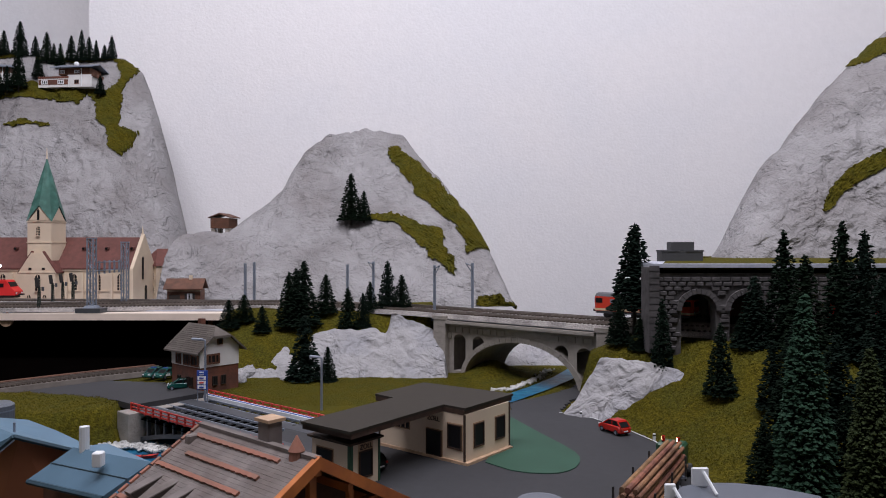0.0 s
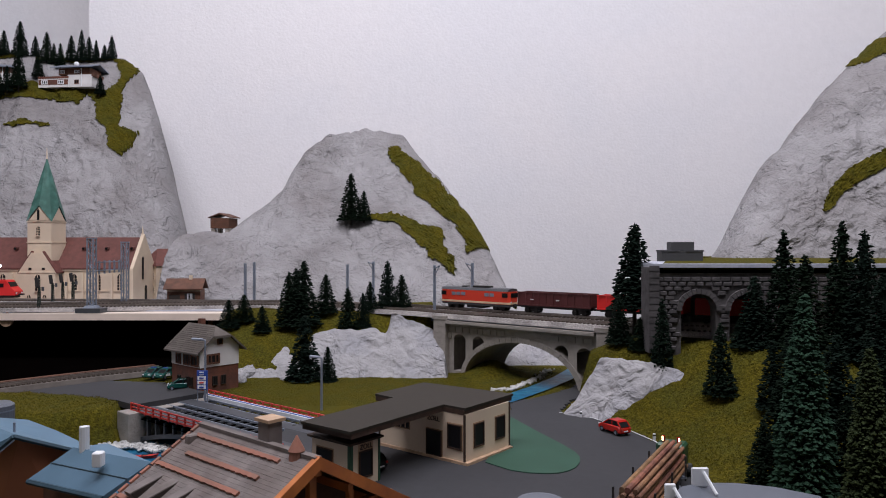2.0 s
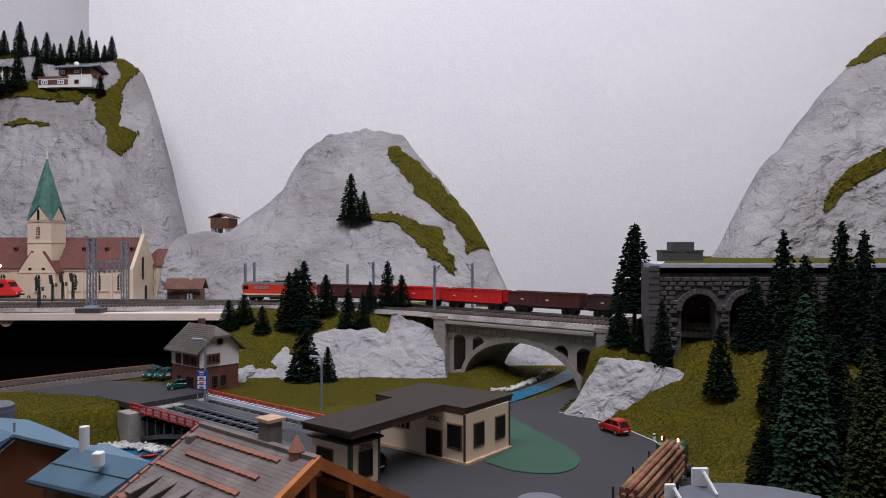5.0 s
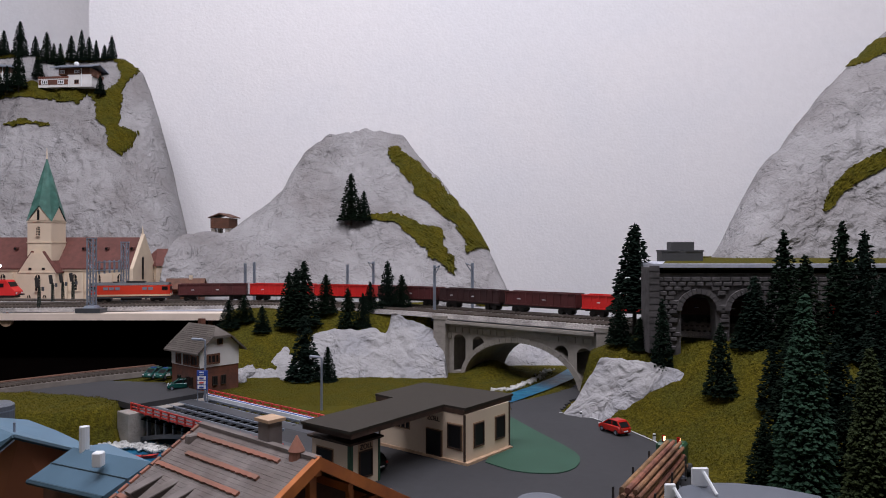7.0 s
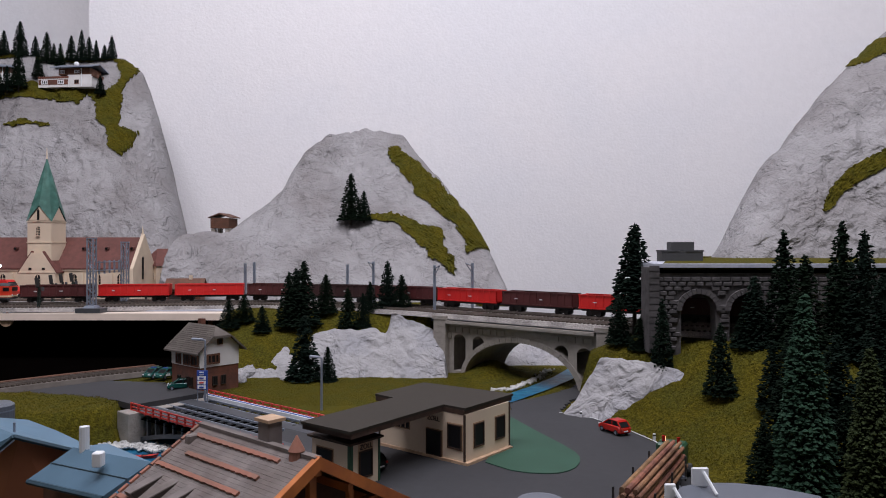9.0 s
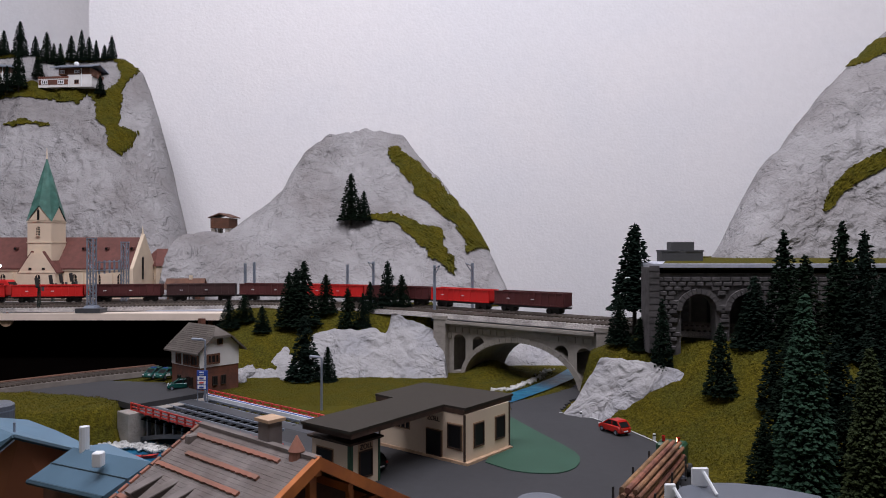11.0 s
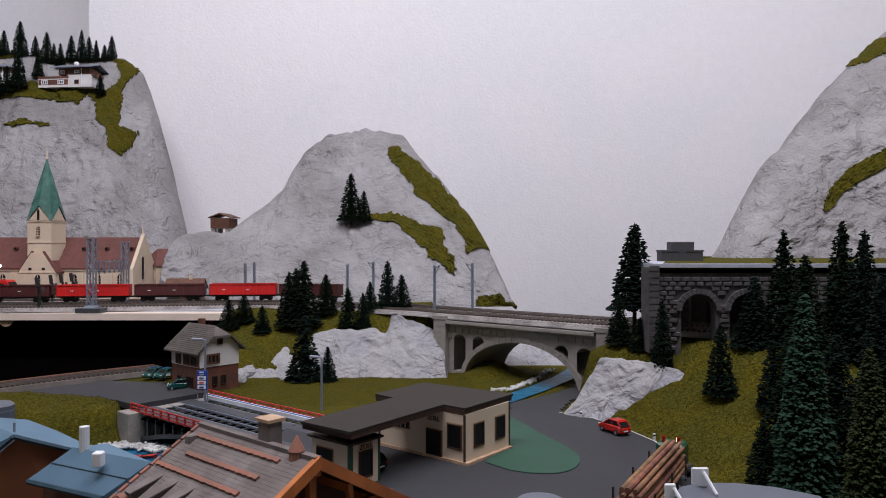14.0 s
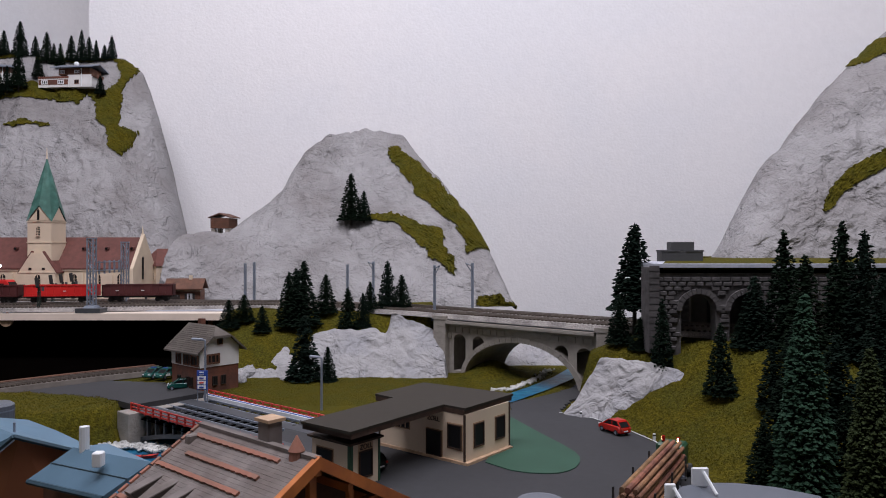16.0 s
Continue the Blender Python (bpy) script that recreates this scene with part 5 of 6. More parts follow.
def customs_kiosk():
    t = thing("customs_kiosk", -0.0505, 0.3861, 0.0015, 50.9, "cream customs booth with dark flat cap and green corner post", "kiosk")
    lx, ly, h = 0.0222, 0.0316, 0.0243
    box_part("wall_shell", "cream", t, lx, ly, h, lx / 2, ly / 2, 0)
    box_part("cap", "burnt", t, lx + 0.004, ly + 0.004, 0.0012, lx / 2, ly / 2, h + 0.0002)
    box_part("column", "burnt", t, 0.013, 0.015, 0.0060, lx / 2, ly / 2, h + 0.0014)
    box_part("corner_post", "truck_green", t, 0.0022, 0.0022, h - 0.0002, 0.0006, 0.0006, 0)
    box_part("corner_post", "truck_green", t, 0.0014, 0.0014, h - 0.0002, lx, 0.0002, 0)
    laser_window(t, 0.0105, 0.0150, lx * 0.52, 0.0045, Matrix())
    text_part("lettering", "ZOLL", 0.0040, pose(lx * 0.52, -0.0006, 0.0205, 90), t, "burnt")
    box_part("sign_board", "plinth", t, 0.0115, 0.0004, 0.0042, lx * 0.52, -0.0001, 0.0199)
    laser_window(t, 0.0130, 0.0100, ly * 0.35, 0.0095, pose(0, ly, 0, 0, 0, -90))
    return t


customs_kiosk()


# ---- signal box ----
def signal_box():
    """Origin at the near corner; local x along the gable wall, local y along the track-side wall."""
    t = thing("signal_box", -0.2235, 0.6500, 0.0, 50, "signal box with white upper floor, brick base and grey-brown roof", "signal box")
    lx, ly = 0.0415, 0.048
    h1, h2, rz = 0.0235, 0.0408, 0.0590
    box_part("brick_base", "brick", t, lx, ly, h1, lx / 2, ly / 2, 0)
    bm = bmesh.new()
    prism(bm, [(0, h1), (lx, h1), (lx, h2), (lx * 0.70, h2 + 0.0115), (lx * 0.5, rz - 0.0095), (lx * 0.3, h2 + 0.0115), (0, h2)], -0.0008, ly + 0.0008, "y")
    part("upper_storey", bm, "white_wall", t)
    o = 0.0055
    sl = (rz - h2) / (lx / 2)
    for s in (-1, 1):
        xe = lx / 2 + s * (lx / 2 + o)
        ze = h2 - sl * o
        bm = bmesh.new()
        # slab with the clipped gable end
        c = lx / 2 + s * lx * 0.22
        cz = rz - sl * lx * 0.22
        top = [(lx / 2, 0.006, rz), (lx / 2, ly + o, rz), (xe, ly + o, ze), (xe, -o, ze), (c, -o, cz)]
        lo = [bm.verts.new(p) for p in top]
        hi = [bm.verts.new((p[0], p[1], p[2] + 0.0016)) for p in top]
        bm.faces.new(lo)
        bm.faces.new(hi[::-1])
        for i in range(5):
            bm.faces.new((lo[i], hi[i], hi[(i + 1) % 5], lo[(i + 1) % 5]))
        slab = part("roof_side", bm, "brown_roof", t, "grey-brown tiled roof")
        for k in range(1, 15):
            f = k / 15
            xx, zz = lx / 2 + (xe - lx / 2) * f, rz + (ze - rz) * f
            box_part("tile_course", "brown_roof", slab, 0.0011, ly + 2 * o * min(1, f * 2.2) - 0.012 * (1 - min(1, f * 2.2)), 0.0004, xx, ly / 2, zz + 0.0013)
    bm = bmesh.new()
    v = [bm.verts.new(p) for p in ((lx / 2, 0.006, rz + 0.0014), (lx * 0.28, -o, rz - sl * lx * 0.22 + 0.0012), (lx * 0.72, -o, rz - sl * lx * 0.22 + 0.0012), (lx / 2, 0.006, rz - 0.001), (lx * 0.28, -o, rz - sl * lx * 0.22 - 0.001), (lx * 0.72, -o, rz - sl * lx * 0.22 - 0.001))]
    for f in ((0, 1, 2), (5, 4, 3), (1, 4, 5, 2), (0, 3, 4, 1), (2, 5, 3, 0)):
        bm.faces.new([v[i] for i in f])
    part("clipped_gable_roof", bm, "brown_roof", t)
    box_part("chimney", "brick", t, 0.0052, 0.0052, 0.012, lx * 0.62, ly * 0.80, rz - 0.006)
    I = Matrix()
    window_part(t, 0.0135, 0.0095, lx * 0.33, 0.026, -0.0010, "ghost", "wood", 2)
    window_part(t, 0.0055, 0.0055, lx * 0.5, 0.0435, -0.0010, "ghost", "wood", 0)
    for k in (0.38, 0.60):
        window_part(t, 0.0052, 0.0085, lx * k, 0.006, -0.0003, "ghost", "bark", 1)
    side = pose(0, ly, 0, 0, 0, -90)
    for x, w in ((ly - 0.007, 0.0125), (ly - 0.021, 0.010), (ly - 0.035, 0.0085)):
        place_on(window_part(t, w, 0.0105, x, 0.0245, -0.0003, "ghost", "wood", 1), side)
    for x in (ly - 0.0125, ly - 0.019, ly - 0.034):
        place_on(window_part(t, 0.0045, 0.0085, x, 0.0055, -0.0003, "ghost", "bark", 1), side)
    return t


signal_box()


def street_lamp(x, y, h, arm, label):
    t = thing("street_lamp", x, y, 0.0, 0, label, "street lamp", "tall street lamps")
    rod_part("pole", "metal", t, (0, 0, -0.002), (0, 0, h), 0.0012, 8, 0.0008)
    rod_part("arm", "metal", t, (0, 0, h), (arm * 0.5, -0.002, h + 0.0015), 0.0007, 6)
    box_part("lamp_head", "metal", t, abs(arm), 0.0045, 0.0018, arm * 0.7, -0.002, h + 0.0005, m=pose(0, 0, 0, 0, 4, 0), bevel=0.0004)


street_lamp(-0.208, 0.62, 0.053, -0.009, "slim grey street lamp beside the signal box")
street_lamp(-0.1002, 0.585, 0.043, -0.008, "slim grey street lamp on the grass verge")


def notice_board():
    t = thing("notice_board", -0.2071, 0.61, 0.0, 0, "blue board with white traffic symbols at the road", "sign")
    h0, w = 0.011, 0.0092
    box_part("board", "sign_blue", t, w, 0.0012, 0.0165, 0, 0, 0.012)
    for k in range(4):
        box_part("symbol_field", "white", t, w * (0.75 if k < 3 else 0.4), 0.0005, 0.0030, -0.0003, -0.0009, 0.012 + 0.0008 + k * 0.0039)
        box_part("symbol_bar", "red_rail" if k == 1 else "sign_blue", t, w * 0.4, 0.0004, 0.0012, -0.0003, -0.0013, 0.012 + 0.0017 + k * 0.0039)
    for s in (-1, 1):
        rod_part("post", "metal", t, (s * w * 0.46, 0.0006, -0.001), (s * w * 0.46, 0.0006, 0.025), 0.0005, 6)


notice_board()


# ---- steel road and rail bridge ----
def girder_bridge():
    """Local x along the bridge towards the viewer's right, y across; deck at z = 0."""
    t = thing("girder_bridge", -0.2575, 0.583, 0.0, -39.2, "grey steel bridge with red railings and bare track girders", "road bridge")
    L, W = 0.196, 0.070
    for y0, w in ((0.0095, 0.017), (0.0470, 0.0125)):
        box_part("deck_plate", "girder", t, L, w, 0.0022, L / 2 + 0.004, y0, -0.0005, bevel=0.0003)
    for y in (0.0192, 0.0298, 0.0402, 0.0545, 0.0638):
        box_part("long_girder", "metal", t, L, 0.0012, 0.0016, L / 2 + 0.004, y, -0.0004)
    # near-black sheet added to imitate shade in the gaps between girders
    box_part("drip_tray", "black", t, L, W - 0.003, 0.0006, L / 2 + 0.004, W / 2, -0.0052)
    for k in range(19):
        box_part("cross_girder", "girder", t, 0.0012, 0.0215, 0.0012, 0.006 + k * 0.0106, 0.0297, -0.0009)
        box_part("cross_girder", "girder", t, 0.0012, 0.0100, 0.0012, 0.006 + k * 0.0106, 0.0592, -0.0009)
    for y in (0.0, 0.0705):
        n = 17
        top = box_part("railing", "red_rail", t, L, 0.0010, 0.0010, L / 2 + 0.002, y, 0.0062, label="red painted railing")
        box_part("rail_bar", "red_rail", top, L, 0.0008, 0.0008, L / 2 + 0.002, y, 0.0036)
        box_part("rail_bar", "red_rail", top, L, 0.0008, 0.0012, L / 2 + 0.002, y, 0.0008)
        for k in range(n + 1):
            box_part("railing_post", "red_rail", top, 0.0011, 0.0013, 0.0074, 0.0025 + k * L / n, y, 0.0)
    box_part("kerb_beam", "white", t, L * 0.96, 0.0048, 0.0030, L / 2, 0.0668, 0.0010, label="pale blue-white kerb beam")
    box_part("kerb_stripe", "sign_blue", t, L * 0.96, 0.0016, 0.0003, L / 2, 0.0664, 0.0041, label="dark blue stripe on the kerb beam")
    for y in (0.001, 0.063):
        bm = bmesh.new()
        pts = [(0.012 + 0.18 * i / 20, -0.020 + 0.0135 * math.sin(math.pi * i / 20)) for i in range(21)]
        prism(bm, pts + [(p[0], p[1] - 0.0032) for p in pts[::-1]], y, y + 0.004, "y")
        rib = part("arch_rib", bm, "girder", t)
        for k in range(1, 14):
            x = 0.012 + 0.18 * k / 14
            zz = -0.020 + 0.0135 * math.sin(math.pi * k / 14)
            box_part("arch_post", "girder", rib, 0.0018, 0.003, -0.003 - zz + 0.001, x, y + 0.002, zz - 0.0005)
    for x in (L + 0.012,):
        box_part("abutment", "concrete", t, 0.013, W + 0.006, 0.036, x, W / 2 - 0.001, -0.036)
    box_part("abutment", "concrete", t, 0.0190, W + 0.010, 0.0370, 0.0060, W / 2 - 0.004, -0.036, bevel=0.0005)
    box_part("approach_slab", "asphalt", t, 0.030, W - 0.003, 0.0050, -0.0095, W / 2 - 0.001, 0.0006)
    return t


girder_bridge()


# ---- cars ----
def car(x, y, z, rz, paint, label, police=False):
    t = thing("model_car", x, y, z, rz, label, "car", "parked model cars")
    L, W = 0.0235, 0.0106
    side = [(-L / 2, 0.0016), (L / 2, 0.0016), (L / 2 + 0.0002, 0.0042), (L / 2 - 0.0012, 0.0055), (L * 0.30, 0.0062), (-L * 0.42, 0.0068), (-L / 2 + 0.0002, 0.0058), (-L / 2 - 0.0002, 0.0036)]
    bm = bmesh.new()
    prism(bm, side, -W / 2, W / 2, "y")
    part("body", bm, paint, t, bevel=0.0009)
    cab = [(L * 0.31, 0.0058), (L * 0.08, 0.0096), (-L * 0.32, 0.0098), (-L * 0.48, 0.0062)]
    bm = bmesh.new()
    prism(bm, cab, -W / 2 + 0.0010, W / 2 - 0.0010, "y")
    part("glasshouse", bm, "ghost", t, "dark tinted windows")
    bm = bmesh.new()
    prism(bm, [(L * 0.12, 0.0091), (L * 0.05, 0.0101), (-L * 0.30, 0.0103), (-L * 0.38, 0.0092)], -W / 2 + 0.0011, W / 2 - 0.0011, "y")
    part("roof", bm, paint, t, bevel=0.0003)
    bm = bmesh.new()
    for s in (-1, 1):
        for xa, xb in ((L * 0.30, L * 0.085), (-L * 0.10, -L * 0.10), (-L * 0.475, -L * 0.335)):
            rod(bm, (xa, s * (W / 2 - 0.0010), 0.0062), (xb, s * (W / 2 - 0.0010), 0.0093), 0.0005, 5)
    part("pillars", bm, paint, t)
    for s in (-1, 1):
        for e in (-0.31, 0.31):
            w = rod_part("wheel", "tyre", t, (L * e, s * (W / 2 - 0.0014), 0.0020), (L * e, s * (W / 2 + 0.0002), 0.0020), 0.0020, 12)
            rod_part("rim", "metal", w, (L * e, s * (W / 2), 0.0020), (L * e, s * (W / 2 + 0.0003), 0.0020), 0.0011, 8)
        box_part("headlight", "white", t, 0.0008, 0.0018, 0.0010, L / 2 - 0.0002, s * W * 0.34, 0.0042)
        box_part("tail_light", "red_rail", t, 0.0006, 0.0014, 0.0013, -L / 2 - 0.0001, s * W * 0.38, 0.0045)
    box_part("licence_bar", "white", t, 0.0004, 0.0032, 0.0008, -L / 2 - 0.0003, 0, 0.0030)
    if police:
        box_part("light_bar", "sign_blue", t, 0.0012, 0.006, 0.0010, 0.0, 0, 0.0099)
        box_part("side_panel", "white", t, 0.006, 0.0003, 0.0022, 0.003, -W / 2 - 0.0002, 0.0030)
        box_part("side_panel", "white", t, 0.006, 0.0003, 0.0022, 0.003, W / 2 + 0.0002, 0.0030)
    return t


car(0.1228, 0.508, 0.0016, 118, "car_red", "small glossy red hatchback on the grey road")
car(-0.2958, 0.725, 0.0016, -108, "car_green", "dark green and white police car parked by the signal box", True)
car(-0.2825, 0.722, 0.0016, -108, "car_green", "dark green and white police car parked by the signal box", True)
car(-0.2459, 0.665, 0.0016, 196, "car_green", "dark green estate car on the road beside the signal box", False)
car(-0.045, 0.425, 0.0016, 141, "ghost", "black car in the lane under the customs canopy", False)


# ---- timber lorry ----
BEACONS = []


def beacon(t, x, y, z):
    """A small rotating lamp: a red drum with one lit window; its own axis is upright."""
    rod_part("beacon_socket", "under", t, (x, y, z), (x, y, z + 0.0009), 0.0010, 10)
    bm = bmesh.new()
    rod(bm, (0, 0, 0), (0, 0, 0.0029), 0.0010, 16)
    drum = part("beacon", bm, "lens_red", t, "red rotating beacon lamp")
    drum.location = (x, y, z + 0.0009)
    bm = bmesh.new()
    pts = [(0.00106 * math.cos(a * math.pi / 32), 0.00106 * math.sin(a * math.pi / 32)) for a in range(-5, 6)]
    prism(bm, pts, 0.0003, 0.0027, "z")
    part("lit_window", bm, "lamp_red", drum, "glowing orange-white lamp window")
    return drum, (x, y, z + 0.0009)


def log_truck():
    """Origin under the load's middle; local x points forward."""
    a, b = Vector((0.0915, 0.335)), Vector((0.1292, 0.400))
    d = b - a
    t = thing("timber_lorry", b.x, b.y, 0.0016, math.degrees(math.atan2(d.y, d.x)), "green timber lorry loaded with long debarked logs", "lorry")
    L = 0.105
    box_part("chassis", "under", t, L, 0.010, 0.003, -0.045, 0, 0.0045)
    bm = bmesh.new()
    xbox(bm, 0.013, 0.0160, 0.0140, 0.014, 0.0030, 0.0050)
    part("cab", bm, "truck_green", t, "dark green cab", bevel=0.0012)
    box_part("rear_window", "ghost", t, 0.0004, 0.010, 0.004, 0.0073, 0.0030, 0.0135)
    for s in (-1, 1):
        BEACONS.append(beacon(t, 0.011, 0.0030 + s * 0.0042, 0.0189))
        for x in (0.016, -0.018, -0.026, -0.075, -0.083):
            w = rod_part("wheel", "tyre", t, (x, s * 0.0045, 0.0032), (x, s * 0.0078, 0.0032), 0.0032, 14)
            rod_part("hub", "metal", w, (x, s * 0.0078, 0.0032), (x, s * 0.0081, 0.0032), 0.0015, 8)
    rnd = random.Random(2)
    for r, (n, z) in enumerate(((6, 0.0088), (5, 0.0114), (5, 0.0140), (4, 0.0165), (4, 0.0190), (3, 0.0212))):
        for k in range(n):
            y = (k - (n - 1) / 2) * 0.0030 + rnd.uniform(-0.0004, 0.0004)
            x1 = 0.004 + rnd.uniform(-0.003, 0.002)
            bm = bmesh.new()
            rad = rnd.uniform(0.0012, 0.0016)
            rod(bm, (x1 - 0.094, y + rnd.uniform(-0.0006, 0.0006), z), (x1, y + rnd.uniform(-0.0005, 0.0005), z), rad, 9, rad * 0.85)
            part("log", bm, "log", t, smooth=False)
    for x in (-0.012, -0.045, -0.080):
        for s in (-1, 1):
            box_part("stake", "under", t, 0.0011, 0.0009, 0.0135, x, s * 0.0098, 0.0055)
        box_part("bolster", "metal", t, 0.0018, 0.0205, 0.0012, x, 0, 0.0068)


log_truck()


# ---- verge posts along the road ----
for x, y in [(0.1454, 0.4881), (0.1061, 0.5816), (0.1078, 0.5545)]:
    t = thing("verge_post", x, y, 0.0, 0, "tiny white roadside marker post with black band", "marker post", "verge posts")
    box_part("post", "white", t, 0.0016, 0.0012, 0.0065, 0, 0, -0.0005)
    box_part("band", "under", t, 0.0017, 0.0013, 0.0010, 0, 0, 0.0042)


def road_edge_line():
    pts = [(0.0932, 0.5677), (0.1057, 0.562), (0.1164, 0.5491), (0.1338, 0.5152), (0.1445, 0.4824), (0.1491, 0.4499), (0.1479, 0.4236)]
    bm = bmesh.new()
    for (x1, y1), (x2, y2) in zip(pts, pts[1:]):
        n = Vector((-(y2 - y1), x2 - x1)).normalized() * 0.0004
        lo = [(x1 - n.x, y1 - n.y), (x2 - n.x, y2 - n.y), (x2 + n.x, y2 + n.y), (x1 + n.x, y1 + n.y)]
        bm.faces.new([bm.verts.new((a, b, 0.0021)) for a, b in lo])
    tagged(part("road_edge_line", bm, "white"), "thin white line along the road edge", "road marking", kind="structure")


road_edge_line()


# ---- chalet in the foreground ----
def foreground_chalet():
    """Origin below the gable peak; local x along the ridge away from the gable, local y down the weathered roof side."""
    peak, far = Vector((-0.0431, 0.2450)), Vector((-0.1007, 0.2946))
    d = far - peak
    ang = math.degrees(math.atan2(d.y, d.x))
    t = thing("shingled_chalet", peak.x, peak.y, 0.0, ang, "alpine chalet with weathered grey shingle roof and orange timber gable", "chalet")
    L, zr, tn = d.length, 0.0600, math.tan(radians(30))
    run = 0.060
    for s in (-1, 1):
        bm = bmesh.new()
        prism(bm, [(0, zr), (s * run, zr - run * tn), (s * run, zr - run * tn - 0.0018), (0, zr - 0.0018)], 0.0015, L, "x")
        slab = part("roof_side", bm, "shingle", t, "weathered grey shingle roof")
    rnd = random.Random(6)
    # shingle courses, each course its own strip of slightly uneven planks
    rows = 26
    for r in range(rows):
        y = run * 0.66 * (r + 0.5) / rows
        x = 0.002
        while x < L - 0.001:
            w = min(rnd.uniform(0.0050, 0.0095), L - x)
            o = box_part("shingle", "shingle", t, max(0.001, w), run * 0.66 / rows * 1.10, 0.00020 + rnd.random() * 0.00006)
            o.data.transform(pose(x + w / 2, y, zr - y * tn + 0.0002, -30 - 0.7, 0, 0))
            x += w
    for y, x0, x1 in ((0.0050, 0.20, 0.92), (0.0128, 0.22, 0.84), (0.0198, 0.24, 0.97), (0.0350, 0.80, 0.97)):
        bm = bmesh.new()
        n = 40
        edge = [((x0 + (x1 - x0) * k / n) * L, 0.0008 + 0.00022 * math.sin(k * 2.1) + rnd.uniform(-0.0001, 0.0001)) for k in range(n + 1)]
        prism(bm, edge + [(p[0], -0.0008 - rnd.uniform(0, 0.0002)) for p in edge[::-1]], 0.0, 0.0010, "z")
        o = part("batten", bm, "ridge", t, "terracotta snow batten")
        o.data.transform(pose(0, y, zr - y * tn + 0.0004, -30, 0, 0))
    slope = pose(0, 0, zr + 0.0003, -30)
    for x in (0.0655, 0.0545, 0.0430):
        o = prism_part("roof_vent", "shingle", t, [(0.0255, 0), (0.0395, 0), (0.0395, 0.0036)], x - 0.0024, x + 0.0024, "x", "slanted roof vent with its shaded side coloured dark", slope)
        # dark triangle laid on the wedge's side as its shade
        prism_part("vent_opening", "bark", o, [(0.0270, 0.0001), (0.0392, 0.0001), (0.0392, 0.0031)], x - 0.0027, x - 0.0023, "x", "", slope)
    for k in range(14):
        o = box_part("edge_tile", "ridge", t, 0.0016, run / 14 * 0.96, 0.0013)
        y = run * (k + 0.5) / 14
        o.data.transform(pose(L - 0.0006, y, zr - y * tn - 0.0001, -30, 0, 0))
    box_part("ridge_cap", "shingle", t, L, 0.003, 0.0014, L / 2, 0, zr - 0.0002)
    c = box_part("chimney", "shingle", t, 0.0070, 0.0064, 0.0140, L * 0.42, -0.0030, zr - 0.006, bevel=0.0004)
    box_part("chimney_cap", "plinth", c, 0.0088, 0.0080, 0.0012, L * 0.42, -0.0030, zr + 0.0082)
    c = box_part("chimney", "shingle", t, 0.0042, 0.0050, 0.0120, L * 0.925, 0.0072, zr - 0.0135, bevel=0.0005, taper=0.88)
    tur = rod_part("bell_turret", "ridge", t, (L * 0.14, 0.001, zr - 0.002), (L * 0.14, 0.001, zr + 0.0016), 0.0030, 10, 0.0026, label="small copper-brown ridge turret")
    bm = bmesh.new()
    rod(bm, (L * 0.14, 0.001, zr + 0.0016), (L * 0.14, 0.001, zr + 0.0070), 0.0031, 10, 0.0003)
    part("turret_cone", bm, "ridge", tur)
    # gable with barge boards and timber balcony
    bm = bmesh.new()
    prism(bm, [(-run * 0.82, 0), (run * 0.82, 0), (run * 0.82, zr - run * 0.82 * tn - 0.003), (0, zr - 0.003), (-run * 0.82, zr - run * 0.82 * tn - 0.003)], 0.020, L - 0.006, "x")
    part("wall_shell", bm, "wood", t)
    for s in (-1, 1):
        bm = bmesh.new()
        prism(bm, [(0, zr + 0.0014), (s * run, zr - run * tn + 0.0014), (s * run, zr - run * tn - 0.0032), (0, zr - 0.0032)], -0.0012, 0.0014, "x")
        part("barge_board", bm, "orange_wood", t, "orange timber barge board")
        for k in (0.25, 0.55, 0.8):
            box_part("purlin", "orange_wood", t, 0.022, 0.0024, 0.0030, 0.011, s * run * k, zr - run * k * tn - 0.0062)
        box_part("post", "orange_wood", t, 0.0022, 0.0022, 0.026, 0.004, s * run * 0.30, zr - 0.042)
        box_part("post", "orange_wood", t, 0.0022, 0.0022, 0.020, 0.004, s * run * 0.62, zr - 0.044)
    box_part("purlin", "orange_wood", t, 0.022, 0.0028, 0.0034, 0.011, 0, zr - 0.0056)
    box_part("king_post", "orange_wood", t, 0.0024, 0.0030, 0.022, 0.004, 0, zr - 0.028)
    box_part("tie_beam", "orange_wood", t, 0.003, run * 1.3, 0.0030, 0.004, 0, zr - 0.0235)
    return t


foreground_chalet()


# ---- blue-roofed houses in the foreground ----
def roof_slab(t, pts, thick, material, label=""):
    """A sloping slab from its four upper corners."""
    bm = bmesh.new()
    hi = [bm.verts.new(p) for p in pts]
    lo = [bm.verts.new((p[0], p[1], p[2] - thick)) for p in pts]
    bm.faces.new(hi)
    bm.faces.new(lo[::-1])
    for i in range(len(pts)):
        j = (i + 1) % len(pts)
        bm.faces.new((hi[i], lo[i], lo[j], hi[j]))
    return part("roof_side", bm, material, t, label)


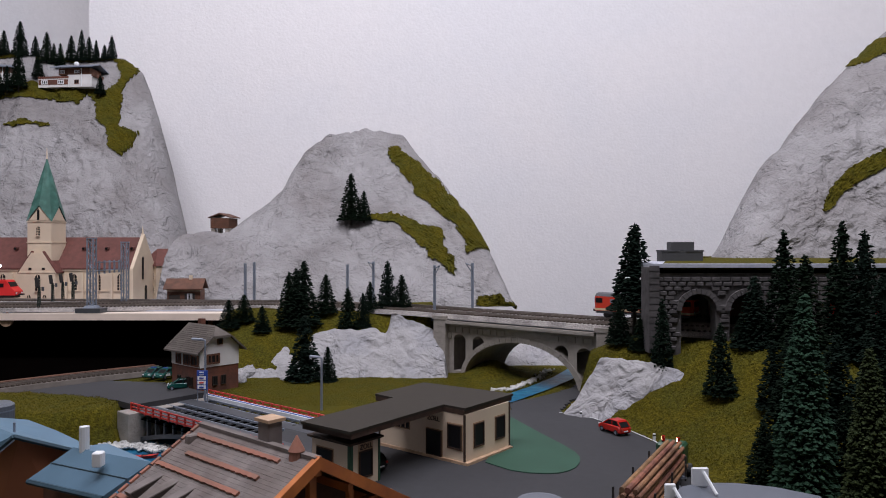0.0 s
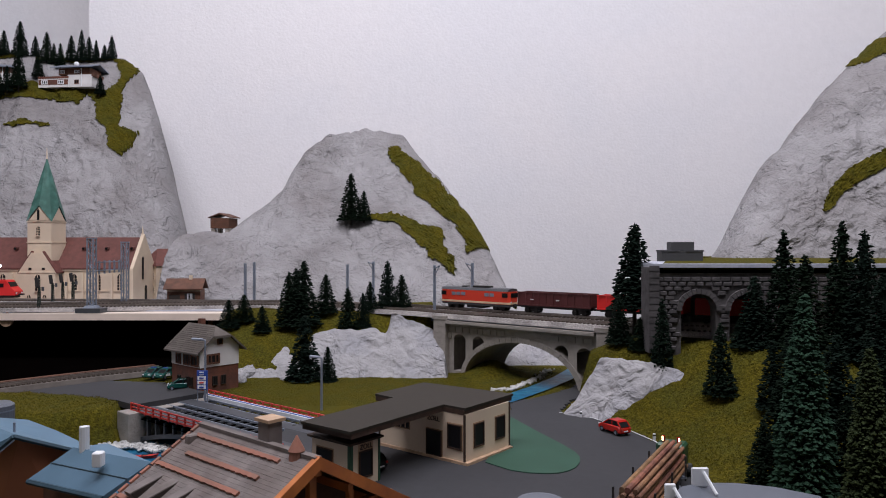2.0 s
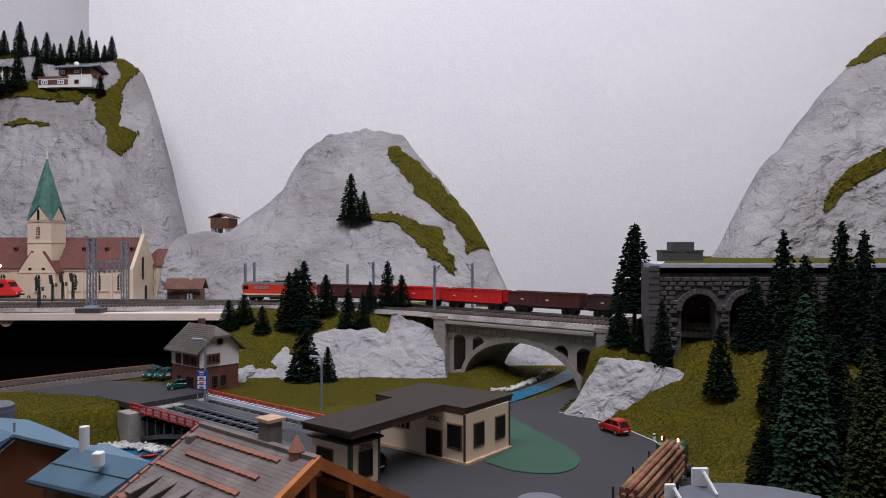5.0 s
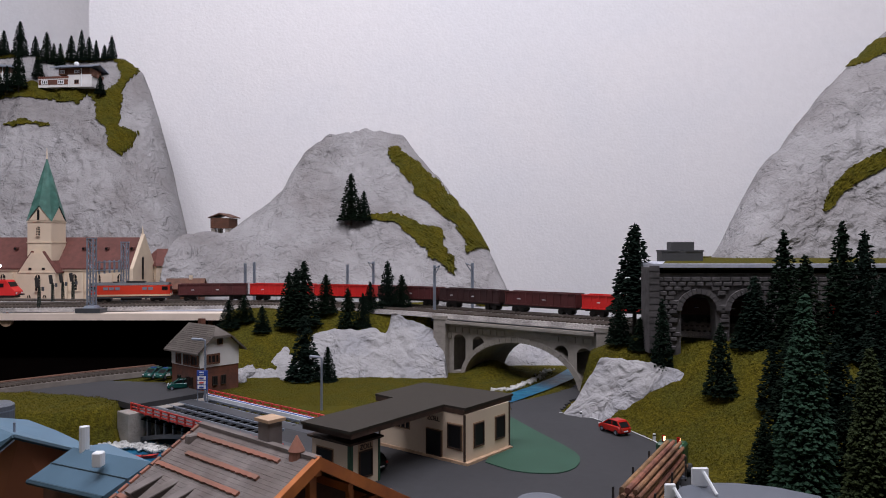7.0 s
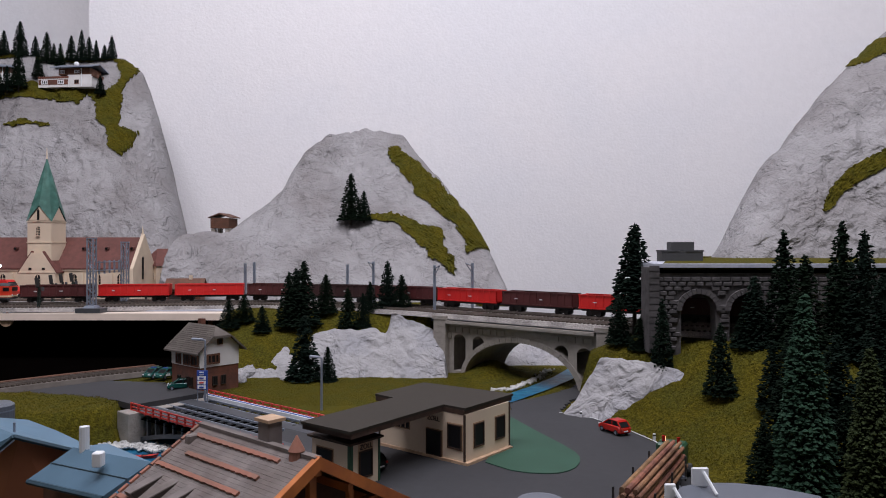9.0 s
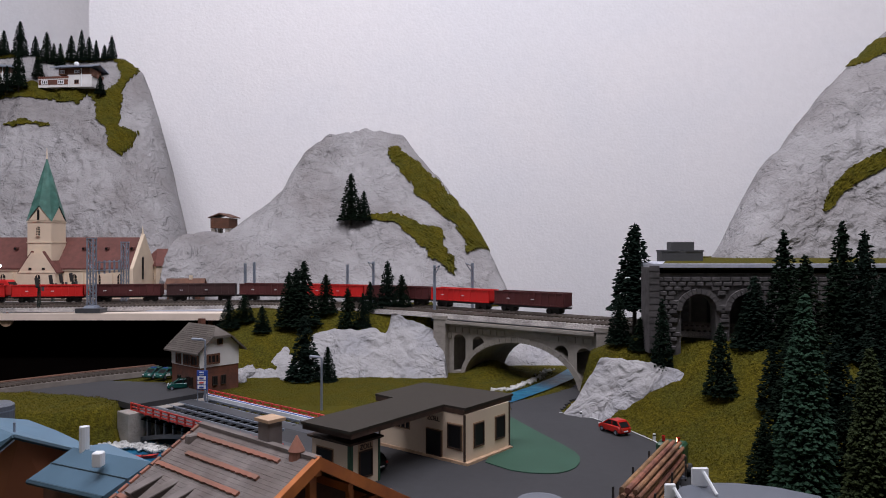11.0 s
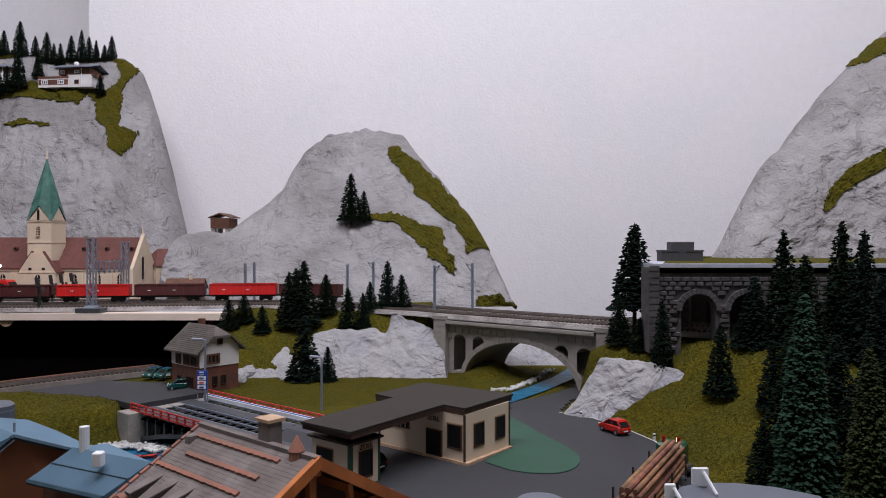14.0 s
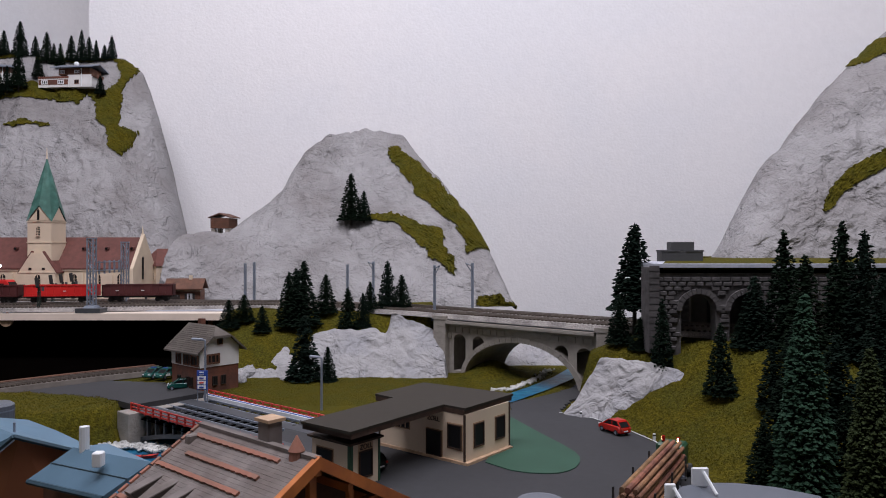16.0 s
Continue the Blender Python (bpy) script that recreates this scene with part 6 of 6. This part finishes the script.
def blue_house():
    t = thing("blue_roofed_house", 0, 0, 0, label="rust-brown house with pale blue metal roofs and white chimneys", category="house")
    g1, g2, g3 = (-0.1937, 0.2987, 0.044), (-0.1812, 0.3, 0.0546), (-0.1657, 0.317, 0.0441)
    b2, b3 = (-0.2251, 0.3347, 0.0546), (-0.1903, 0.3416, 0.047)
    back = (-0.1688, 0.33, 0.042)
    b3 = tuple(g3[i] + b2[i] - g2[i] for i in range(3))
    roof_slab(t, [g2, g3, (-0.1629, 0.325, 0.0431), (-0.1881, 0.345, 0.0447), (-0.2106, 0.360, 0.0463), b2], 0.0020, "blue_roof", "pale blue metal roof")
    roof_slab(t, [g2, b2, (-0.2554, 0.3395, 0.044), (-0.2089, 0.3, 0.04)], 0.0020, "blue_roof", "pale blue metal roof")
    for a, b in ((g2, g3), (g2, g1)):
        rod_part("barge_board", "teal_edge", t, (a[0], a[1] - 0.001, a[2] - 0.0008), (b[0], b[1] - 0.001, b[2] - 0.0008), 0.0011, 6)
    bm = bmesh.new()
    pts = [(g3[0], g3[1] + 0.003, g3[2] - 0.002), (g2[0], g2[1] + 0.003, g2[2] - 0.002), (g1[0], g1[1] + 0.003, g1[2] - 0.002)]
    ring = pts + [(pts[2][0], pts[2][1], 0.0), (pts[0][0], pts[0][1], 0.0)]
    f = [bm.verts.new(p) for p in ring]
    k = [bm.verts.new((p[0], p[1] + 0.003, p[2] - 0.001)) for i, p in enumerate(ring)]
    bm.faces.new(f)
    bm.faces.new(k[::-1])
    for i in range(5):
        j = (i + 1) % 5
        bm.faces.new((f[i], k[i], k[j], f[j]))
    part("gable_wall", bm, "rust_wall", t, "rust-brown painted wall")
    # lower wing
    w1, w2, w3, w4 = (-0.1565, 0.3003, 0.049), (-0.115, 0.2796, 0.049), (-0.1284, 0.2624, 0.036), (-0.1749, 0.299, 0.036)
    w3 = tuple(w2[i] + w4[i] - w1[i] for i in range(3))
    roof_slab(t, [w1, w2, w3, w4], 0.0018, "blue_roof", "pale blue metal roof")
    roof_slab(t, [w1, (-0.1519, 0.321, 0.045), w2], 0.0018, "blue_roof", "pale blue metal roof")
    rod_part("gutter", "teal_edge", t, (w4[0], w4[1], w4[2] - 0.001), (w3[0], w3[1], w3[2] - 0.001), 0.0013, 6, label="dark teal gutter")
    bm = bmesh.new()
    pts = [(w4[0] + 0.003, w4[1] + 0.006, w4[2] - 0.002), (w3[0], w3[1] + 0.006, w3[2] - 0.002), (w3[0], w3[1] + 0.009, w3[2] - 0.0024), (w4[0] + 0.003, w4[1] + 0.009, w4[2] - 0.0024)]
    hi = [bm.verts.new(p) for p in pts]
    lo = [bm.verts.new((p[0], p[1], -0.03)) for p in pts]
    bm.faces.new(hi)
    for i in range(4):
        j = (i + 1) % 4
        bm.faces.new((hi[i], lo[i], lo[j], hi[j]))
    part("wing_wall", bm, "wood", t)
    for k in range(1):
        a = Vector(w1).lerp(Vector(w4), 0.5)
        b = Vector(w2).lerp(Vector(w3), 0.5)
        rod_part("roof_seam", "teal_edge", t, a + Vector((0, 0, 0.0001)), b + Vector((0, 0, 0.0001)), 0.0003, 5)
    p = (-0.151, 0.2985, 0.0488)
    rod_part("chimney", "white", t, (p[0], p[1], p[2] - 0.002), (p[0], p[1], 0.0583), 0.0020, 12, label="white chimney pipe")
    p = (-0.139, 0.285, 0.0456)
    box_part("chimney", "white", t, 0.0040, 0.0040, 0.0059, p[0] + 0.0005, p[1], p[2], label="short white chimney block", bevel=0.0005)
    rod_part("vent_pipe", "metal", t, (-0.1887, 0.312, 0.0522), (-0.1887, 0.312, 0.0567), 0.0006, 6)
    return t


blue_house()


def round_tank():
    t = thing("grey_round_tank", -0.291, 0.46, -0.002, 0, "grey ribbed cylindrical tank", "tank")
    bm = bmesh.new()
    rod(bm, (0, 0, 0), (0, 0, 0.0337), 0.0114, 28)
    part("shell", bm, "silver", t)
    for k in range(4):
        rod_part("hoop", "metal", t, (0, 0, 0.006 + k * 0.008), (0, 0, 0.0068 + k * 0.008), 0.0116, 28)
    rod_part("lid", "silver", t, (0, 0, 0.0337), (0, 0, 0.0351), 0.011, 28, 0.0095)


round_tank()


def silver_roof():
    t = thing("grey_roof_building", 0, 0, 0, label="building with smooth grey curved roof and white roof frames", category="building")
    a = (0.0793, 0.245, 0.0496)
    bm = bmesh.new()
    pts = []
    ring = [(0.0782, 0.24, 0.0498), (0.0845, 0.252, 0.0485), (0.0952, 0.262, 0.0466), (0.1102, 0.268, 0.0446), (0.1251, 0.268, 0.0431), (0.139, 0.262, 0.0418), (0.1386, 0.25, 0.0416), (0.108, 0.22, 0.042), (0.0798, 0.215, 0.0441)]
    roof = roof_slab(t, ring, 0.0022, "silver", "smooth grey roof")
    bm = bmesh.new()
    mid = Vector((sum(p[0] for p in ring) / 9, sum(p[1] for p in ring) / 9))
    inner = [mid + (Vector(p[:2]) - mid) * 0.93 for p in ring]
    prism(bm, [tuple(p) for p in inner], 0.0, min(p[2] for p in ring) - 0.0022, "z")
    part("wall_shell", bm, "white_wall", t)
    for p, w, h in (((0.0935, 0.258, 0.0465), 0.0062, 0.007), ((0.0769, 0.24, 0.0475), 0.0038, 0.0061)):
        fr = box_part("roof_frame", "white", t, w, 0.0012, h, p[0], p[1], p[2], label="white plastic roof frame", bevel=0.0004)
        rod_part("frame_strut", "white", fr, (p[0] + 0.001, p[1] - 0.001, p[2] + h * 0.8), (p[0] + 0.0035, p[1] - 0.007, p[2] - 0.0005), 0.0006, 6)
    return t


silver_roof()


def round_lid():
    t = thing("round_grey_lid", 0.0379, 0.275, 0.0015, 0, "round pale grey dome standing on the yard", "dome")
    bm = bmesh.new()
    rod(bm, (0, 0, 0), (0, 0, 0.034), 0.0092, 24)
    part("drum", bm, "silver", t)
    rod_part("cap", "silver", t, (0, 0, 0.034), (0, 0, 0.0346), 0.0088, 24, 0.0066)


round_lid()


# ---- static grass fibres ----
def grass_fibres():
    """Short upright fibres scattered over the flocked slopes, banks and verges."""
    rnd = random.Random(17)
    verts, faces = [], []

    def fibre(x, y, z, h):
        a = rnd.random() * 6.28
        w = rnd.uniform(0.00014, 0.00034)
        lx, ly = rnd.gauss(0, 0.0007), rnd.gauss(0, 0.0007)
        b = len(verts)
        verts.extend(((x - w * math.cos(a), y - w * math.sin(a), z), (x + w * math.cos(a), y + w * math.sin(a), z), (x + lx, y + ly, z + h)))
        faces.append((b, b + 1, b + 2))
    areas = [((0.10, 0.30), (0.36, 0.60), 90000, 0.0022), ((-0.30, 0.03), (0.60, 0.87), 78000, 0.0020), ((-0.46, -0.22), (0.50, 0.72), 33000, 0.0024), ((0.0, 0.14), (0.60, 0.80), 12000, 0.0020)]
    for (xa, xb), (ya, yb), n, h in areas:
        for _ in range(n):
            x, y = rnd.uniform(xa, xb), rnd.uniform(ya, yb)
            if road_here(x, y) and abs(ground_height(x, y)) < 0.003 and not inside(x, y, BANK):
                continue
            if inside(x, y, SHADE_SHEET) or segment_distance(x, y, STREAM) < 0.011 or inside(x, y, PIT):
                continue
            fibre(x, y, ground_height(x, y) - 0.0004, h * rnd.uniform(0.3, 0.75))
    me = bpy.data.meshes.new("grass_fibres")
    me.from_pydata(verts, [], faces)
    me.materials.append(M["grass_fibre"])
    tagged(new("grass_fibres", me), "short olive and brown static grass fibres on the slopes", "grass", kind="stuff")


grass_fibres()


# ---- loose plaster rocks on the grass beside the signal box ----
def rock_lump(x, y, r, seed):
    bm = bmesh.new()
    bmesh.ops.create_icosphere(bm, subdivisions=3, radius=r)
    for v in bm.verts:
        n = fractal(v.co.x + seed, v.co.y, v.co.z, 90)
        v.co = Vector((v.co.x * 1.5, v.co.y, v.co.z * 0.95)) * (1 + 0.28 * n)
    ob = part("rock", bm, "pale_rock", smooth=True)
    ob.matrix_world = pose(x, y, ground_height(x, y), 0, 0, seed * 40)
    tagged(ob, "white plaster rock half buried in the grass", "rock", "rocks on the verge")


for i, (x, y, r) in enumerate([(*(-0.2062, 0.7353), 0.0085), (*(-0.2037, 0.7103), 0.006), (*(-0.1601, 0.7226), 0.0050)]):
    rock_lump(x, y, r, i + 1)


def kayak():
    x, y = (-0.2240, 0.5330)
    t = thing("kayak", x, y, -0.0243, 12, "tiny red kayak floating on the blue river", "kayak")
    bm = bmesh.new()
    L, W = 0.020, 0.0042
    top = [(-L / 2, 0), (-L / 4, -W / 2), (L / 4, -W / 2), (L / 2, 0), (L / 4, W / 2), (-L / 4, W / 2)]
    lo = [bm.verts.new((a * 0.8, b * 0.5, 0)) for a, b in top]
    hi = [bm.verts.new((a, b, 0.0022 + (0.0008 if abs(a) > L / 3 else 0))) for a, b in top]
    bm.faces.new(lo[::-1])
    bm.faces.new(hi)
    for i in range(6):
        j = (i + 1) % 6
        bm.faces.new((lo[i], lo[j], hi[j], hi[i]))
    part("hull", bm, "red_rail", t)
    box_part("cockpit", "under", t, 0.005, 0.0022, 0.0006, 0, 0, 0.0022)


kayak()

# ---- train ----
def coupler_and_bogies(t, length, z=0.0):
    for e in (-1, 1):
        bg = box_part("bogie", "under", t, 0.015, 0.0085, 0.004, e * length * 0.33, 0, 0.0018)
        for w in (-0.005, 0.005):
            rod_part("wheelset", "under", bg, (e * length * 0.33 + w, -0.0052, 0.003), (e * length * 0.33 + w, 0.0052, 0.003), 0.003, 12)
        box_part("coupler", "under", t, 0.005, 0.003, 0.002, e * (length / 2 + 0.0015), 0, 0.0055)


def open_wagon(color, label):
    t = thing("open_freight_wagon", 0, 0, 0, label=label, category="freight wagon", group="wagons of the goods train")
    L, W, H, z0 = 0.0840, 0.0172, 0.0135, 0.0078
    bm = bmesh.new()
    xbox(bm, L, W, 0.0015, 0, 0, z0)
    for s in (-1, 1):
        xbox(bm, L, 0.0008, H, 0, s * (W / 2 - 0.0004), z0)
        xbox(bm, 0.0008, W, H, s * (L / 2 - 0.0004), 0, z0)
        xbox(bm, L, 0.0016, 0.001, 0, s * (W / 2), z0 + H - 0.0006)
        xbox(bm, L, 0.0016, 0.0012, 0, s * (W / 2), z0)
        for k in range(11):
            xbox(bm, 0.0012, 0.0014, H, (k - 5) * L / 10.4, s * (W / 2), z0)
    part("body", bm, color, t)
    box_part("underframe", "under", t, L * 0.96, 0.010, 0.0025, 0, 0, z0 - 0.0026)
    for k in (-0.024, 0.006):
        box_part("lettering_bar", "white", t, 0.0036, 0.0003, 0.0008, k, -W / 2 - 0.0008, z0 + 0.006)
    coupler_and_bogies(t, L)
    return t


def diesel_loco():
    t = thing("diesel_locomotive", 0, 0, 0, label="orange-red diesel locomotive with cream stripe and dark roof", category="locomotive")
    L, W = 0.0954, 0.0185
    prof = [(-W / 2, 0.0065), (W / 2, 0.0065), (W / 2, 0.019), (W / 2 - 0.0008, 0.0205), (-W / 2 + 0.0008, 0.0205), (-W / 2, 0.019)]
    def shell(a, b, zlo, zhi, grow=0.0):
        bm = bmesh.new()
        w = W / 2 + grow
        pl = [(-L / 2 - grow, -w + 0.003), (-L / 2 + 0.003, -w), (L / 2 - 0.003, -w), (L / 2 + grow, -w + 0.003), (L / 2 + grow, w - 0.003), (L / 2 - 0.003, w), (-L / 2 + 0.003, w), (-L / 2 - grow, w - 0.003)]
        prism(bm, pl, zlo, zhi, "z")
        return bm
    part("body", shell(0, 0, 0.0068, 0.0205), "red_loco", t)
    part("stripe", shell(0, 0, 0.0072, 0.0092, 0.0002), "cream_stripe", t, "cream waist stripe")
    part("underframe", shell(0, 0, 0.0045, 0.0066, -0.0005), "charcoal", t)
    bm = bmesh.new()
    prism(bm, [(-W / 2 + 0.0002, 0.0207), (W / 2 - 0.0002, 0.0207), (W / 2 - 0.0025, 0.0232), (0, 0.0241), (-W / 2 + 0.0025, 0.0232)], -L / 2 + 0.0015, L / 2 - 0.0015, "x")
    part("roof", bm, "charcoal", t, "dark grey roof")
    bm = bmesh.new()
    xbox(bm, 0.022, 0.008, 0.0018, 0.006, 0, 0.0238)
    xbox(bm, 0.007, 0.006, 0.0012, -0.018, 0, 0.0238)
    part("roof_vent", bm, "under", t)
    for s in (-1, 1):
        for k in (-0.028, -0.021, -0.014, 0.018, 0.025):
            box_part("side_window", "metal", t, 0.0055, 0.0006, 0.0035, k, s * W / 2, 0.0148)
        for e in (-1, 1):
            box_part("cab_window", "ghost", t, 0.007, 0.0006, 0.0045, e * 0.042, s * W / 2, 0.0145)
    for e in (-1, 1):
        box_part("windscreen", "ghost", t, 0.0006, 0.0125, 0.0045, e * (L / 2), 0, 0.0145)
        for s in (-1, 1):
            rod_part("headlight", "white", t, (e * L / 2, s * 0.006, 0.0095), (e * (L / 2 + 0.0006), s * 0.006, 0.0095), 0.0009)
    box_part("fuel_tank", "under", t, 0.022, 0.013, 0.004, 0, 0, 0.0016)
    coupler_and_bogies(t, L)
    return t


TRAIN = ["loco", "brown_wagon", "red_wagon", "red_wagon", "brown_wagon", "dark_wagon", "brown_wagon", "red_wagon", "brown_wagon", "red_wagon", "brown_wagon"]
WAGON_LABEL = {"brown_wagon": "weathered maroon open freight wagon on the running line", "dark_wagon": "dark brown open freight wagon on the running line", "red_wagon": "bright red open freight wagon on the running line"}
cars = []
masters = {}
for kind in TRAIN:
    if kind == "loco":
        cars.append((diesel_loco(), 0.1086))
    elif kind in masters:
        cars.append((copy_thing(masters[kind], Matrix()), 0.0906))
    else:
        masters[kind] = open_wagon(kind, WAGON_LABEL[kind])
        cars.append((masters[kind], 0.0906))


HEAD = [(0.0, 1.380), (1.0, 1.476), (3.5, 1.7176), (7.5, 2.088), (9.0, 2.2265), (12.0, 2.5133), (14.0, 2.7279), (16.0, 2.9471)]


def motions():
    """The goods train rolls from the gallery over the bridge to the station at a steady pace."""
    times = [k * 0.5 for k in range(33)]
    lead = 0.0
    for car, pitch in cars:
        rows = []
        for t in times:
            s = lerp_table(HEAD, t) - lead - pitch / 2
            a, b = MAIN.at(s + 0.03), MAIN.at(s - 0.03)
            c = (a + b) / 2
            d = b - a
            rows.append((t, pose(c.x, c.y, RAIL_Z, 0, 0, math.degrees(math.atan2(d.y, d.x)))))
        walk(car, rows)
        lead += pitch
    # the two beacons turn once in 0.38 s
    for (drum, p), start, turn in zip(BEACONS, (1.2, 0.495), (0.380, 0.381)):
        walk(drum, [(k * 0.064, pose(*p, 0, 0, -168 + 360 * (k * 0.064 - start) / turn)) for k in range(251)])


motions()
